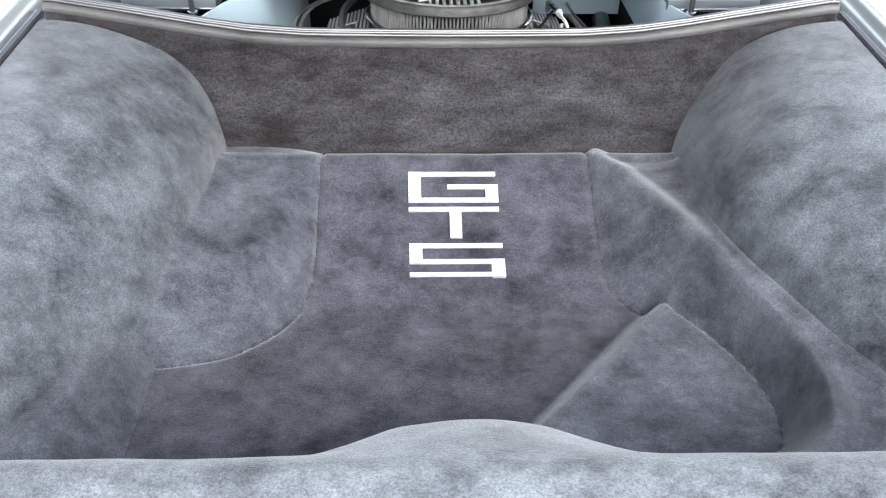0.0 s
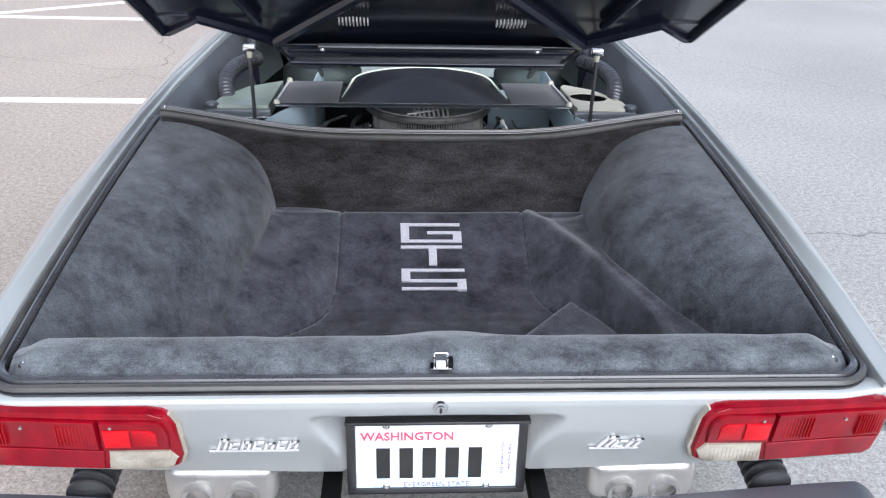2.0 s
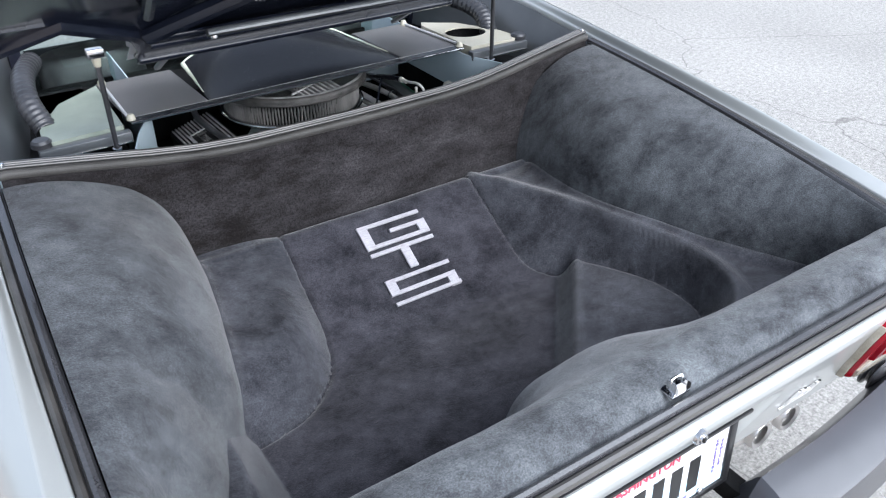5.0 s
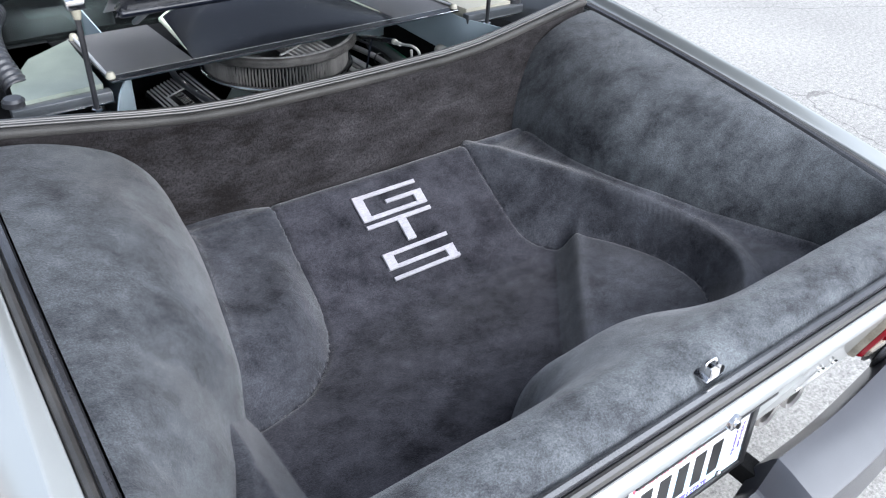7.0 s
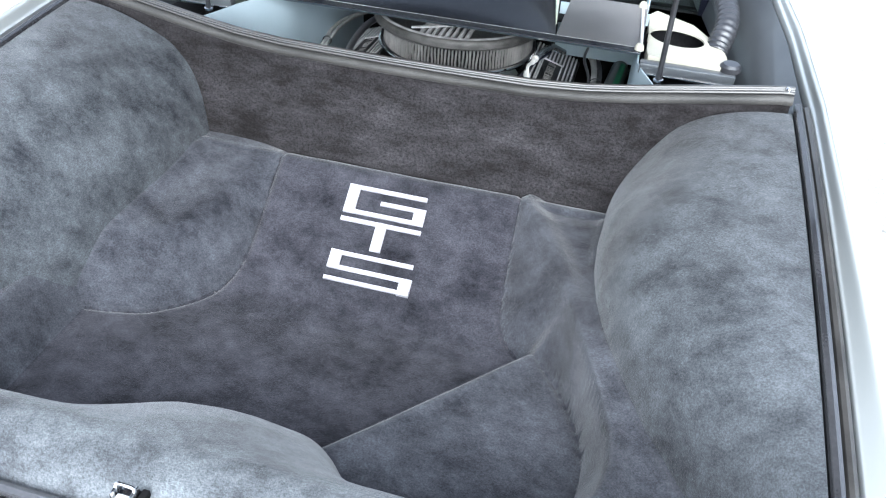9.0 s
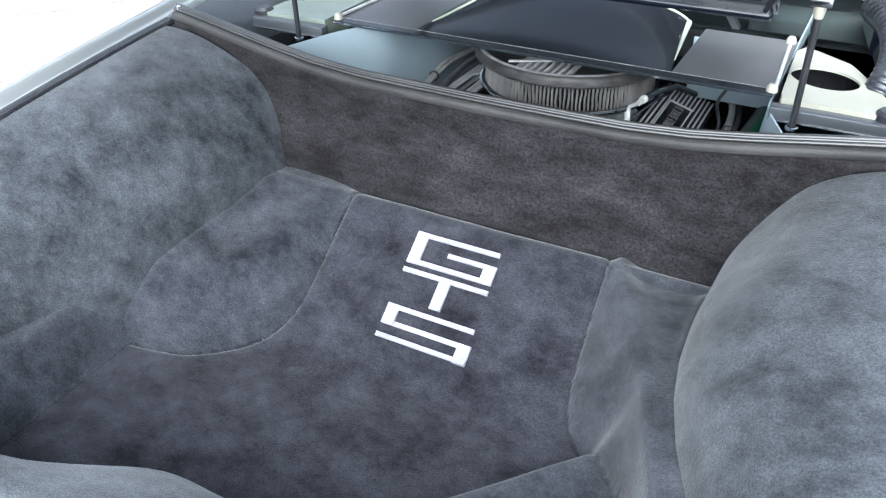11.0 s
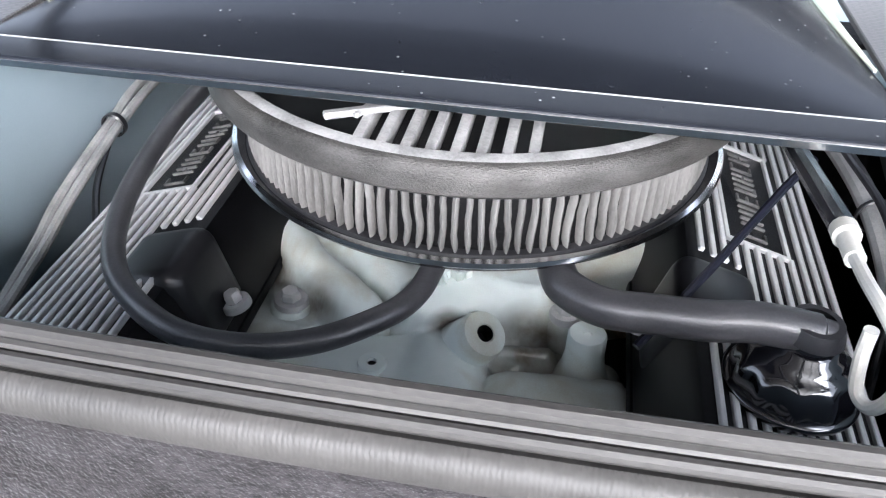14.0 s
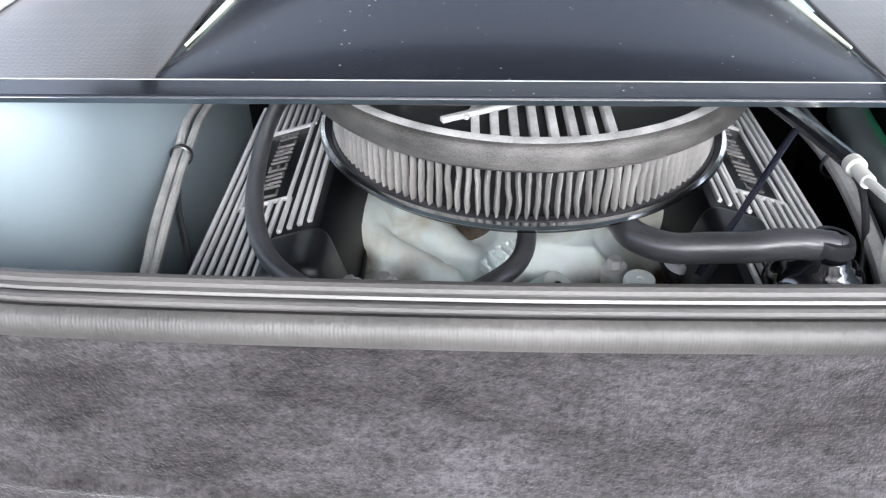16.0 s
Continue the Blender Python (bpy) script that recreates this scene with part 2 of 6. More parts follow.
BRIGHT_LENS = surface("bright_red_reflector", (0.48, 0.004, 0.010), (0.68, 0.008, 0.013), 22, 0.2, grain=400, bump=0.1, low=0.45, high=0.55, Specular_IOR_Level=0.25)
MID_LENS = surface("medium_red_lens", (0.30, 0.002, 0.008), (0.44, 0.005, 0.011), 22, 0.18, grain=400, bump=0.1, Specular_IOR_Level=0.3)
CLEAR_LENS = surface("frosted_clear_lens", (0.26, 0.23, 0.18), (0.42, 0.385, 0.32), 26, 0.2, grain=300, bump=0.3, Coat_Weight=0.8)
SILENCER = surface("polished_silencer_steel", (0.58, 0.56, 0.54), (0.78, 0.76, 0.74), 7, 0.32, 0.6, grain=500, bump=0.1)
COIL_PAINT = surface("dark_green_grey_paint", (0.0432, 0.0504, 0.0486), (0.0756, 0.0846, 0.081), 14, 0.32, grain=700, bump=0.06)
GREEN = surface("green_label", (0.01, 0.11, 0.05), (0.025, 0.18, 0.085), 20, 0.4)
LEATHER = surface("black_leather", (0.03, 0.03, 0.032), (0.06, 0.06, 0.064), 10, 0.35, grain=350, bump=0.25)
TYRE = surface("tyre_rubber", (0.012, 0.012, 0.012), (0.03, 0.03, 0.03), 10, 0.75, grain=200, bump=0.3)
LINE_PAINT = surface("worn_white_paint", (0.55, 0.54, 0.52), (0.84, 0.83, 0.81), 9, 0.7, grain=220, bump=0.4, fine=0.4)


def greasy(m):
    """Brown oily dirt in the hollows of the casting and round its bolts."""
    n, k = m.node_tree.nodes, m.node_tree.links
    where = next(x for x in n if x.bl_idname == "ShaderNodeTexCoord")
    ramp = next(x for x in n if x.bl_idname == "ShaderNodeValToRGB")
    up = n.new("ShaderNodeSeparateXYZ")
    k.new(where.outputs["Object"], up.inputs[0])
    low = n.new("ShaderNodeMapRange")
    low.inputs["From Min"].default_value, low.inputs["From Max"].default_value = 0.654, 0.626
    k.new(up.outputs["Z"], low.inputs["Value"])
    spread = n.new("ShaderNodeTexNoise")
    spread.inputs["Scale"].default_value, spread.inputs["Detail"].default_value = 45, 5
    k.new(where.outputs["Object"], spread.inputs["Vector"])
    some = n.new("ShaderNodeMath")
    some.operation = "MULTIPLY"
    k.new(low.outputs[0], some.inputs[0])
    k.new(spread.outputs["Fac"], some.inputs[1])
    full = n.new("ShaderNodeMath")
    full.operation, full.use_clamp = "MULTIPLY", True
    full.inputs[1].default_value = 1.75
    k.new(some.outputs[0], full.inputs[0])
    dirt = full
    for at, size in (((0.093, 1.312, 0.64), 0.040), ((-0.072, 1.318, 0.65), 0.030), ((-0.118, 1.345, 0.65), 0.022), ((0.028, 1.300, 0.66), 0.018), ((0.150, 1.345, 0.63), 0.035)):
        far = n.new("ShaderNodeVectorMath")
        far.operation = "DISTANCE"
        far.inputs[1].default_value = at
        k.new(where.outputs["Object"], far.inputs[0])
        near = n.new("ShaderNodeMapRange")
        near.inputs["From Min"].default_value, near.inputs["From Max"].default_value = size, size * 0.35
        near.inputs["To Max"].default_value = 1.5
        k.new(far.outputs["Value"], near.inputs["Value"])
        stain = n.new("ShaderNodeMath")
        stain.operation = "MULTIPLY"
        k.new(near.outputs[0], stain.inputs[0])
        k.new(spread.outputs["Fac"], stain.inputs[1])
        most = n.new("ShaderNodeMath")
        most.operation, most.use_clamp = "MAXIMUM", True
        k.new(dirt.outputs[0], most.inputs[0])
        k.new(stain.outputs[0], most.inputs[1])
        dirt = most
    mix = n.new("ShaderNodeMix")
    mix.data_type = "RGBA"
    mix.inputs[7].default_value = (0.13, 0.095, 0.058, 1)
    k.new(dirt.outputs[0], mix.inputs[0])
    k.new(ramp.outputs["Color"], mix.inputs[6])
    k.new(mix.outputs[2], n["Principled BSDF"].inputs["Base Color"])


greasy(MANIFOLD)


def asphalt():
    """Aged asphalt: pale grey aggregate, browner and smoother in the bay on the driver's side, with cracks."""
    m = surface("aged_asphalt", (0.140, 0.136, 0.129), (0.51, 0.495, 0.465), 42, 0.85, grain=120, bump=0.6, fine=0.6, low=0.36, high=0.64)
    n, k = m.node_tree.nodes, m.node_tree.links
    bsdf = n["Principled BSDF"]
    ramp = next(x for x in n if x.bl_idname == "ShaderNodeValToRGB")
    where = next(x for x in n if x.bl_idname == "ShaderNodeTexCoord")
    for tex in [x for x in n if x.bl_idname == "ShaderNodeTexNoise"]:
        tex.inputs["Detail"].default_value, tex.inputs["Roughness"].default_value = 9, 0.68
    patch = n.new("ShaderNodeTexNoise")
    patch.inputs["Scale"].default_value, patch.inputs["Detail"].default_value = 0.7, 6
    k.new(where.outputs["Object"], patch.inputs["Vector"])
    side = n.new("ShaderNodeSeparateXYZ")
    k.new(where.outputs["Object"], side.inputs[0])
    west = n.new("ShaderNodeMapRange")
    west.inputs["From Min"].default_value, west.inputs["From Max"].default_value = -0.4, -0.6
    k.new(side.outputs["X"], west.inputs["Value"])
    tint = n.new("ShaderNodeMix")
    tint.data_type, tint.blend_type = "RGBA", "MULTIPLY"
    k.new(west.outputs[0], tint.inputs[0])
    k.new(ramp.outputs["Color"], tint.inputs[6])
    tint.inputs[7].default_value = (1.08, 0.93, 0.84, 1)
    blotch = n.new("ShaderNodeMapRange")
    blotch.inputs["To Min"].default_value, blotch.inputs["To Max"].default_value = 0.72, 1.22
    k.new(patch.outputs["Fac"], blotch.inputs["Value"])
    worn = n.new("ShaderNodeMix")
    worn.data_type, worn.blend_type = "RGBA", "MULTIPLY"
    worn.inputs[0].default_value = 1.0
    k.new(tint.outputs[2], worn.inputs[6])
    k.new(blotch.outputs[0], worn.inputs[7])
    wob = n.new("ShaderNodeTexNoise")
    wob.inputs["Scale"].default_value, wob.inputs["Detail"].default_value = 3, 4
    k.new(where.outputs["Object"], wob.inputs["Vector"])
    bend = n.new("ShaderNodeMix")
    bend.data_type, bend.blend_type = "RGBA", "ADD"
    bend.inputs[0].default_value = 0.25
    k.new(where.outputs["Object"], bend.inputs[6])
    k.new(wob.outputs["Color"], bend.inputs[7])
    crack = n.new("ShaderNodeTexVoronoi")
    crack.feature = "DISTANCE_TO_EDGE"
    crack.inputs["Scale"].default_value = 0.3
    k.new(bend.outputs[2], crack.inputs["Vector"])
    thin = n.new("ShaderNodeMapRange")
    thin.inputs["From Min"].default_value, thin.inputs["From Max"].default_value = 0.0004, 0.0016
    thin.inputs["To Min"].default_value = 0.6
    k.new(crack.outputs["Distance"], thin.inputs["Value"])
    last = n.new("ShaderNodeMix")
    last.data_type, last.blend_type = "RGBA", "MULTIPLY"
    last.inputs[0].default_value = 1.0
    k.new(worn.outputs[2], last.inputs[6])
    k.new(thin.outputs[0], last.inputs[7])
    k.new(last.outputs[2], bsdf.inputs["Base Color"])
    return m


ASPHALT = asphalt()


def woven():
    """Fine two-way weave on the silver mesh."""
    m = surface("silver_woven_mesh", (0.22, 0.21, 0.206), (0.31, 0.297, 0.29), 6, 0.40, 0.2, grain=500, bump=0.05)
    n, k = m.node_tree.nodes, m.node_tree.links
    bsdf = n["Principled BSDF"]
    ramp = next(x for x in n if x.bl_idname == "ShaderNodeValToRGB")
    where = next(x for x in n if x.bl_idname == "ShaderNodeTexCoord")
    check = n.new("ShaderNodeTexBrick")
    check.inputs["Scale"].default_value = 1.0
    check.inputs["Brick Width"].default_value, check.inputs["Row Height"].default_value, check.inputs["Mortar Size"].default_value = 0.0110, 0.0026, 0.0010
    check.inputs["Color1"].default_value = check.inputs["Color2"].default_value = (1, 1, 1, 1)
    check.inputs["Mortar"].default_value = (0.42, 0.42, 0.43, 1)
    k.new(where.outputs["Object"], check.inputs["Vector"])
    weave = n.new("ShaderNodeMix")
    weave.data_type, weave.blend_type = "RGBA", "MULTIPLY"
    weave.inputs[0].default_value = 1.0
    k.new(ramp.outputs["Color"], weave.inputs[6])
    k.new(check.outputs["Color"], weave.inputs[7])
    k.new(weave.outputs[2], bsdf.inputs["Base Color"])
    hole = n.new("ShaderNodeMapRange")  # the gaps between the strands let light through
    hole.inputs["To Min"].default_value, hole.inputs["To Max"].default_value = 0.82, 1.0
    k.new(check.outputs["Fac"], hole.inputs["Value"])
    k.new(hole.outputs[0], bsdf.inputs["Alpha"])
    return m


MESH = woven()


def glass(name, colour, rough=0.02):
    m = bpy.data.materials.new(name)
    m.use_nodes = True
    socket(m.node_tree.nodes["Principled BSDF"], Base_Color=(*colour, 1), Roughness=rough, Transmission_Weight=1.0, IOR=1.45)
    return m


WINDOW = glass("window_glass", (0.75, 0.85, 0.82))


# ---- builders ----
def thing(name, at, label, category, group="", kind=""):
    """An Empty at the base of a thing, to parent its parts."""
    e = new(name)
    e.empty_display_size = 0.05
    e.location = at
    return tagged(e, label, category, group, kind)


def part(name, bm, material, parent=None, label="", smooth=True, flat=35):
    """Links a bmesh, in world coordinates, as one mesh under a thing or a part."""
    mesh = bpy.data.meshes.new(name)
    bmesh.ops.recalc_face_normals(bm, faces=bm.faces)
    for f in bm.faces:
        f.smooth = smooth
    if smooth:
        for e in bm.edges:
            if len(e.link_faces) == 2 and e.calc_face_angle(0) > radians(flat):
                e.smooth = False
    bm.to_mesh(mesh)
    bm.free()
    mesh.materials.append(material)
    ob = new(name, mesh)
    if parent:
        ob.parent = parent
        ob.matrix_parent_inverse = Matrix() if parent.parent else Matrix.Translation(-parent.location)
    if label:
        tagged(ob, label)
    return ob


def solo(name, bm, material, label, category, group="", kind="", **k):
    return tagged(part(name, bm, material, **k), label, category, group, kind)


def sheet(rows, close_u=False, close_v=False, thick=0.0):
    """A skin through rows of points."""
    bm = bmesh.new()
    vs = [[bm.verts.new(p) for p in r] for r in rows]
    nu, nv = len(vs), len(vs[0])
    for i in range(nu if close_u else nu - 1):
        for j in range(nv if close_v else nv - 1):
            a, b, c, d = vs[i][j], vs[(i + 1) % nu][j], vs[(i + 1) % nu][(j + 1) % nv], vs[i][(j + 1) % nv]
            bm.faces.new((a, b, c, d))
    if thick:
        bmesh.ops.recalc_face_normals(bm, faces=bm.faces)
        bmesh.ops.solidify(bm, geom=bm.faces[:], thickness=thick)
    return bm


def box(x0, x1, y0, y1, z0, z1, bevel=0.0, m=None, segments=2):
    bm = bmesh.new()
    bmesh.ops.create_cube(bm, size=1)
    for v in bm.verts:
        v.co = Vector(((x0 + x1) / 2 + v.co.x * (x1 - x0), (y0 + y1) / 2 + v.co.y * (y1 - y0), (z0 + z1) / 2 + v.co.z * (z1 - z0)))
    if bevel:
        bmesh.ops.bevel(bm, geom=bm.edges[:], offset=bevel, segments=segments, affect="EDGES", profile=0.5)
    if m:
        bmesh.ops.transform(bm, matrix=m, verts=bm.verts)
    return bm


def join(*bms):
    out = bms[0]
    for b in bms[1:]:
        mesh = bpy.data.meshes.new("tmp")
        b.to_mesh(mesh)
        b.free()
        out.from_mesh(mesh)
        bpy.data.meshes.remove(mesh)
    return out


def curve_points(points, steps=10):
    """A smooth line through points (Catmull-Rom)."""
    p = [Vector(q) for q in points]
    p = [p[0] * 2 - p[1]] + p + [p[-1] * 2 - p[-2]]
    out = []
    for i in range(1, len(p) - 2):
        for s in range(steps):
            t = s / steps
            out.append(0.5 * (2 * p[i] + (p[i + 1] - p[i - 1]) * t + (2 * p[i - 1] - 5 * p[i] + 4 * p[i + 1] - p[i + 2]) * t * t
                              + (3 * p[i] - p[i - 1] - 3 * p[i + 1] + p[i + 2]) * t ** 3))
    return out + [p[-2]]


def tube(points, radius, sides=10, closed=False, caps=True):
    """A round tube along a line of points; radius may be a function of 0..1."""
    bm = bmesh.new()
    rings, n = [], len(points)
    up = Vector((0.123, 0.2, 1)).normalized()
    for i, p in enumerate(points):
        p = Vector(p)
        a = Vector(points[(i - 1) % n] if closed else points[max(i - 1, 0)])
        b = Vector(points[(i + 1) % n] if closed else points[min(i + 1, n - 1)])
        d = (b - a).normalized()
        side = d.cross(up).normalized()
        top = side.cross(d)
        up = top
        r = radius(i / (n - 1)) if callable(radius) else radius
        rings.append([bm.verts.new(p + (side * math.cos(t) + top * math.sin(t)) * r) for t in (2 * math.pi * j / sides for j in range(sides))])
    for i in range(n if closed else n - 1):
        for j in range(sides):
            bm.faces.new((rings[i][j], rings[(i + 1) % n][j], rings[(i + 1) % n][(j + 1) % sides], rings[i][(j + 1) % sides]))
    if caps and not closed:
        bm.faces.new(rings[0])
        bm.faces.new(rings[-1][::-1])
    return bm


def strip(path, profile, closed=False):
    """Sweeps a flat profile, given as (outward, up) offsets, along a path of (point, outward) pairs."""
    rows = [[Vector(p) + Vector(o) * u + Vector((0, 0, 1)) * v for u, v in profile] for p, o in path]
    return sheet(rows, close_u=closed, close_v=True)


def lathe(profile, at, sides=32, m=None, closed=True):
    """Turns a (radius, height) profile round the upright axis at a place."""
    bm = bmesh.new()
    rings = []
    for r, h in profile:
        if r < 1e-6:
            rings.append([bm.verts.new((0, 0, h))])
        else:
            rings.append([bm.verts.new((r * math.cos(2 * math.pi * j / sides), r * math.sin(2 * math.pi * j / sides), h)) for j in range(sides)])
    for a, b in zip(rings, rings[1:]):
        for j in range(sides):
            q = [a[j % len(a)], a[(j + 1) % len(a)], b[(j + 1) % len(b)], b[j % len(b)]]
            q = [v for i, v in enumerate(q) if v not in q[:i]]
            if len(q) > 2:
                bm.faces.new(q)
    bmesh.ops.transform(bm, matrix=Matrix.Translation(at) @ (m or Matrix()), verts=bm.verts)
    return bm


def prism(outline, depth, m):
    """A flat outline in x, y thickened along z, placed by m."""
    bm = bmesh.new()
    top = [bm.verts.new((x, y, depth)) for x, y in outline]
    low = [bm.verts.new((x, y, 0)) for x, y in outline]
    bm.faces.new(top)
    bm.faces.new(low[::-1])
    for i in range(len(top)):
        bm.faces.new((low[i], low[(i + 1) % len(top)], top[(i + 1) % len(top)], top[i]))
    bmesh.ops.transform(bm, matrix=m, verts=bm.verts)
    return bm


def smooth(a, b, x):
    t = min(max((x - a) / (b - a), 0.0), 1.0)
    return t * t * (3 - 2 * t)


def along(x, table):
    """Straight interpolation in a table of (x, value)."""
    if x <= table[0][0]:
        return table[0][1]
    for (a, p), (b, q) in zip(table, table[1:]):
        if x <= b:
            return p + (q - p) * (x - a) / (b - a)
    return table[-1][1]


def lettering(text, size, material, m, parent, name="lettering", depth=0.0006, bold=0.0):
    cu = bpy.data.curves.new(name, "FONT")
    cu.body, cu.size, cu.extrude, cu.align_x, cu.resolution_u = text, size, depth, "CENTER", 2
    cu.offset = bold
    tmp = bpy.data.objects.new(name, cu)
    mesh = bpy.data.meshes.new_from_object(tmp)
    bpy.data.objects.remove(tmp)
    bm = bmesh.new()
    bm.from_mesh(mesh)
    bmesh.ops.transform(bm, matrix=m, verts=bm.verts)
    return part(name, bm, material, parent, smooth=False)


def lip(x):
    """The top edge of the trunk's front wall: y and z at x."""
    a = abs(x)
    return 1.036 + 0.030 * (a / 0.71) ** 2, along(a, [(0, 0.851), (0.26, 0.852), (0.36, 0.858), (0.45, 0.869), (0.53, 0.881), (0.61, 0.892), (0.71, 0.905)])


def rim(y, side=1):
    """The inner edge of the deck round the trunk: x and z at y."""
    t = (y - 0.05) / 1.03
    return side * (0.757 - 0.027 * t + 0.017 * t * (1 - t)), 0.754 + 0.146 * t + 0.059 * t * (1 - t)


# ---- ground ----
bm = bmesh.new()
bmesh.ops.create_grid(bm, x_segments=40, y_segments=40, size=150)
for v in bm.verts:
    v.co.z = 0.0
solo("ground", bm, ASPHALT, "pale aged asphalt of a parking lot with fine cracks", "asphalt", kind="structure", smooth=False)


def parking_line(x0, y0, x1, y1, width=0.10):
    d = Vector((x1 - x0, y1 - y0, 0))
    m = Matrix.Translation((x0, y0, 0.0)) @ Matrix.Rotation(math.atan2(d.y, d.x), 4, "Z")
    solo("parking_line", box(0, d.length, -width / 2, width / 2, 0.0, 0.004, m=m), LINE_PAINT, "worn white painted parking line on the asphalt", "road marking",
         "white parking lines", "structure", smooth=False)


parking_line(-7.5, 1.36, -0.6, 1.36)
parking_line(-9.0, 4.19, -0.3, 4.17)
parking_line(-11.0, 6.95, -0.2, 6.75)
parking_line(-4.1, 6.86, -1.6, 8.5)
parking_line(-6.2, 7.10, -2.6, 8.62)

# ---- trunk lining ----
lining = thing("trunk_lining", (0, 0.5, 0.47), "dark blue-grey plush carpet lining of an open car trunk", "trunk carpet")


def slope(y):
    """Height of the middle of the trunk floor."""
    return along(y, [(0.1, 0.490), (0.66, 0.490), (0.70, 0.494), (0.735, 0.505), (0.77, 0.522), (0.94, 0.638), (0.955, 0.650), (0.966, 0.657), (0.976, 0.658), (0.986, 0.653), (0.996, 0.646), (1.01, 0.640)])


LEFT_FOOT = [(0.10, 0.66), (0.3, 0.600), (0.42, 0.556), (0.5, 0.530), (0.57, 0.503), (0.64, 0.474), (0.7, 0.460), (0.8, 0.443), (0.9, 0.427), (1.05, 0.415)]
RIGHT_FOOT = [(0.10, 0.72), (0.20, 0.705), (0.28, 0.680), (0.37, 0.615), (0.46, 0.555), (0.53, 0.520), (0.62, 0.481), (0.70, 0.458), (0.78, 0.445), (0.86, 0.441), (0.93, 0.443), (1.0, 0.447), (1.05, 0.45)]
HUMP = [(-0.238, 1.06), (-0.240, 0.90), (-0.244, 0.77), (-0.275, 0.688), (-0.34, 0.622), (-0.40, 0.592), (-0.56, 0.560)]
LEDGE = [(0.276, 1.06), (0.279, 0.95), (0.283, 0.87), (0.290, 0.785), (0.306, 0.738), (0.340, 0.700), (0.386, 0.655), (0.422, 0.610), (0.453, 0.562), (0.480, 0.505), (0.490, 0.445), (0.482, 0.385), (0.448, 0.335), (0.36, 0.275), (0.2, 0.20)]
CREST = [(0.286, 1.06), (0.296, 0.965), (0.322, 0.915), (0.360, 0.845), (0.408, 0.740), (0.449, 0.625), (0.488, 0.520), (0.518, 0.445), (0.520, 0.380), (0.495, 0.312), (0.40, 0.240), (0.2, 0.150)]


def off(line, x, y):
    """Signed distance from a line of points: positive on its left as it runs."""
    best, sign = 9.0, 1.0
    for (ax, ay), (bx, by) in zip(line, line[1:]):
        dx, dy = bx - ax, by - ay
        t = min(max(((x - ax) * dx + (y - ay) * dy) / (dx * dx + dy * dy), 0), 1)
        px, py = x - ax - t * dx, y - ay - t * dy
        d = math.hypot(px, py)
        if d < best - 1e-9:
            best, sign = d, 1.0 if dx * (y - ay) - dy * (x - ax) > 0 else -1.0
    return best * sign


HUMP_FINE = [(p.x, p.y) for p in curve_points([(x, y, 0) for x, y in HUMP], 4)]
LEDGE_FINE = [(p.x, p.y) for p in curve_points([(x, y, 0) for x, y in LEDGE], 4)]
CREST_FINE = [(p.x, p.y) for p in curve_points([(x, y, 0) for x, y in CREST], 4)]


def floor_height(x, y):
    z = slope(y)
    # spare well pad with a straight raised edge
    edge = ((x - 0.330) * 0.749 - (y - 0.655) * 0.663)
    pad = smooth(-0.022, 0.034, edge)
    lip_roll = 0.010 * math.exp(-((edge - 0.02) / 0.02) ** 2)
    if y < 0.72 and x > 0.02:
        z = z + (max(0.542, z) + lip_roll - 0.012 * smooth(0.05, 0.25, edge) - z) * pad * smooth(0.72, 0.66, y)
    # sloping wall from the floor up to a rounded crest, and the narrow ledge behind it
    if x > 0.2:
        d, e = off(LEDGE_FINE, x, y), -off(CREST_FINE, x, y)
        crest = along(y, [(0.1, 0.615), (0.30, 0.624), (0.40, 0.634), (0.50, 0.648), (0.62, 0.656), (0.85, 0.662), (0.92, 0.666), (0.96, 0.662), (1.0, 0.656)])
        if -0.03 < d <= 0:
            z -= 0.006 * math.exp(-(d / 0.006) ** 2)
        elif d > 0 and e > 0:
            t = d / (d + e)
            z = max(z, z + (crest - z) * (t * 1.06 if t < 0.8 else 0.848 + 0.152 * math.sin((t - 0.8) / 0.2 * math.pi / 2)))
        elif d > 0:
            z = max(z, crest - 0.012 * smooth(0.004, 0.045, -e))
    # rounded hump on the other side
    d = -off(HUMP_FINE, x, y)
    top = along(y, [(0.5, 0.575), (0.62, 0.590), (0.7, 0.608), (0.85, 0.632), (0.97, 0.656), (1.0, 0.660)])
    if x < -0.2 and -0.03 < d <= 0:
        z -= 0.008 * math.exp(-(d / 0.006) ** 2)
    if x < -0.2 and d > 0:
        z = max(z, z + (top - z) * (1 - (1 - min(d / 0.105, 1.0)) ** 2.2))
    # sloping foot of the driver-side bolster behind the hump
    if x < -0.482 and y < 0.72:
        z = max(z, min(0.57, 0.492 + 1.25 * (-0.482 - x) - 1.4 * max(0.0, y - 0.60)))
    # soft join with the side bolsters
    if y < 0.99:
        gap = along(y, RIGHT_FOOT) - x if x > 0 else x + along(y, LEFT_FOOT)
        z += 0.016 * math.exp(-(max(gap, 0.0) / 0.012)) * smooth(0.99, 0.93, y)
    return z + 0.0025 * noise.noise(Vector((x * 9, y * 9, 0.3)))


rows = []
for i in range(201):
    y = 0.14 + 0.865 * i / 200
    rows.append([(x, y, floor_height(x, y)) for x in (-0.66 + 1.42 * j / 300 for j in range(301))])
whole = sheet(rows)


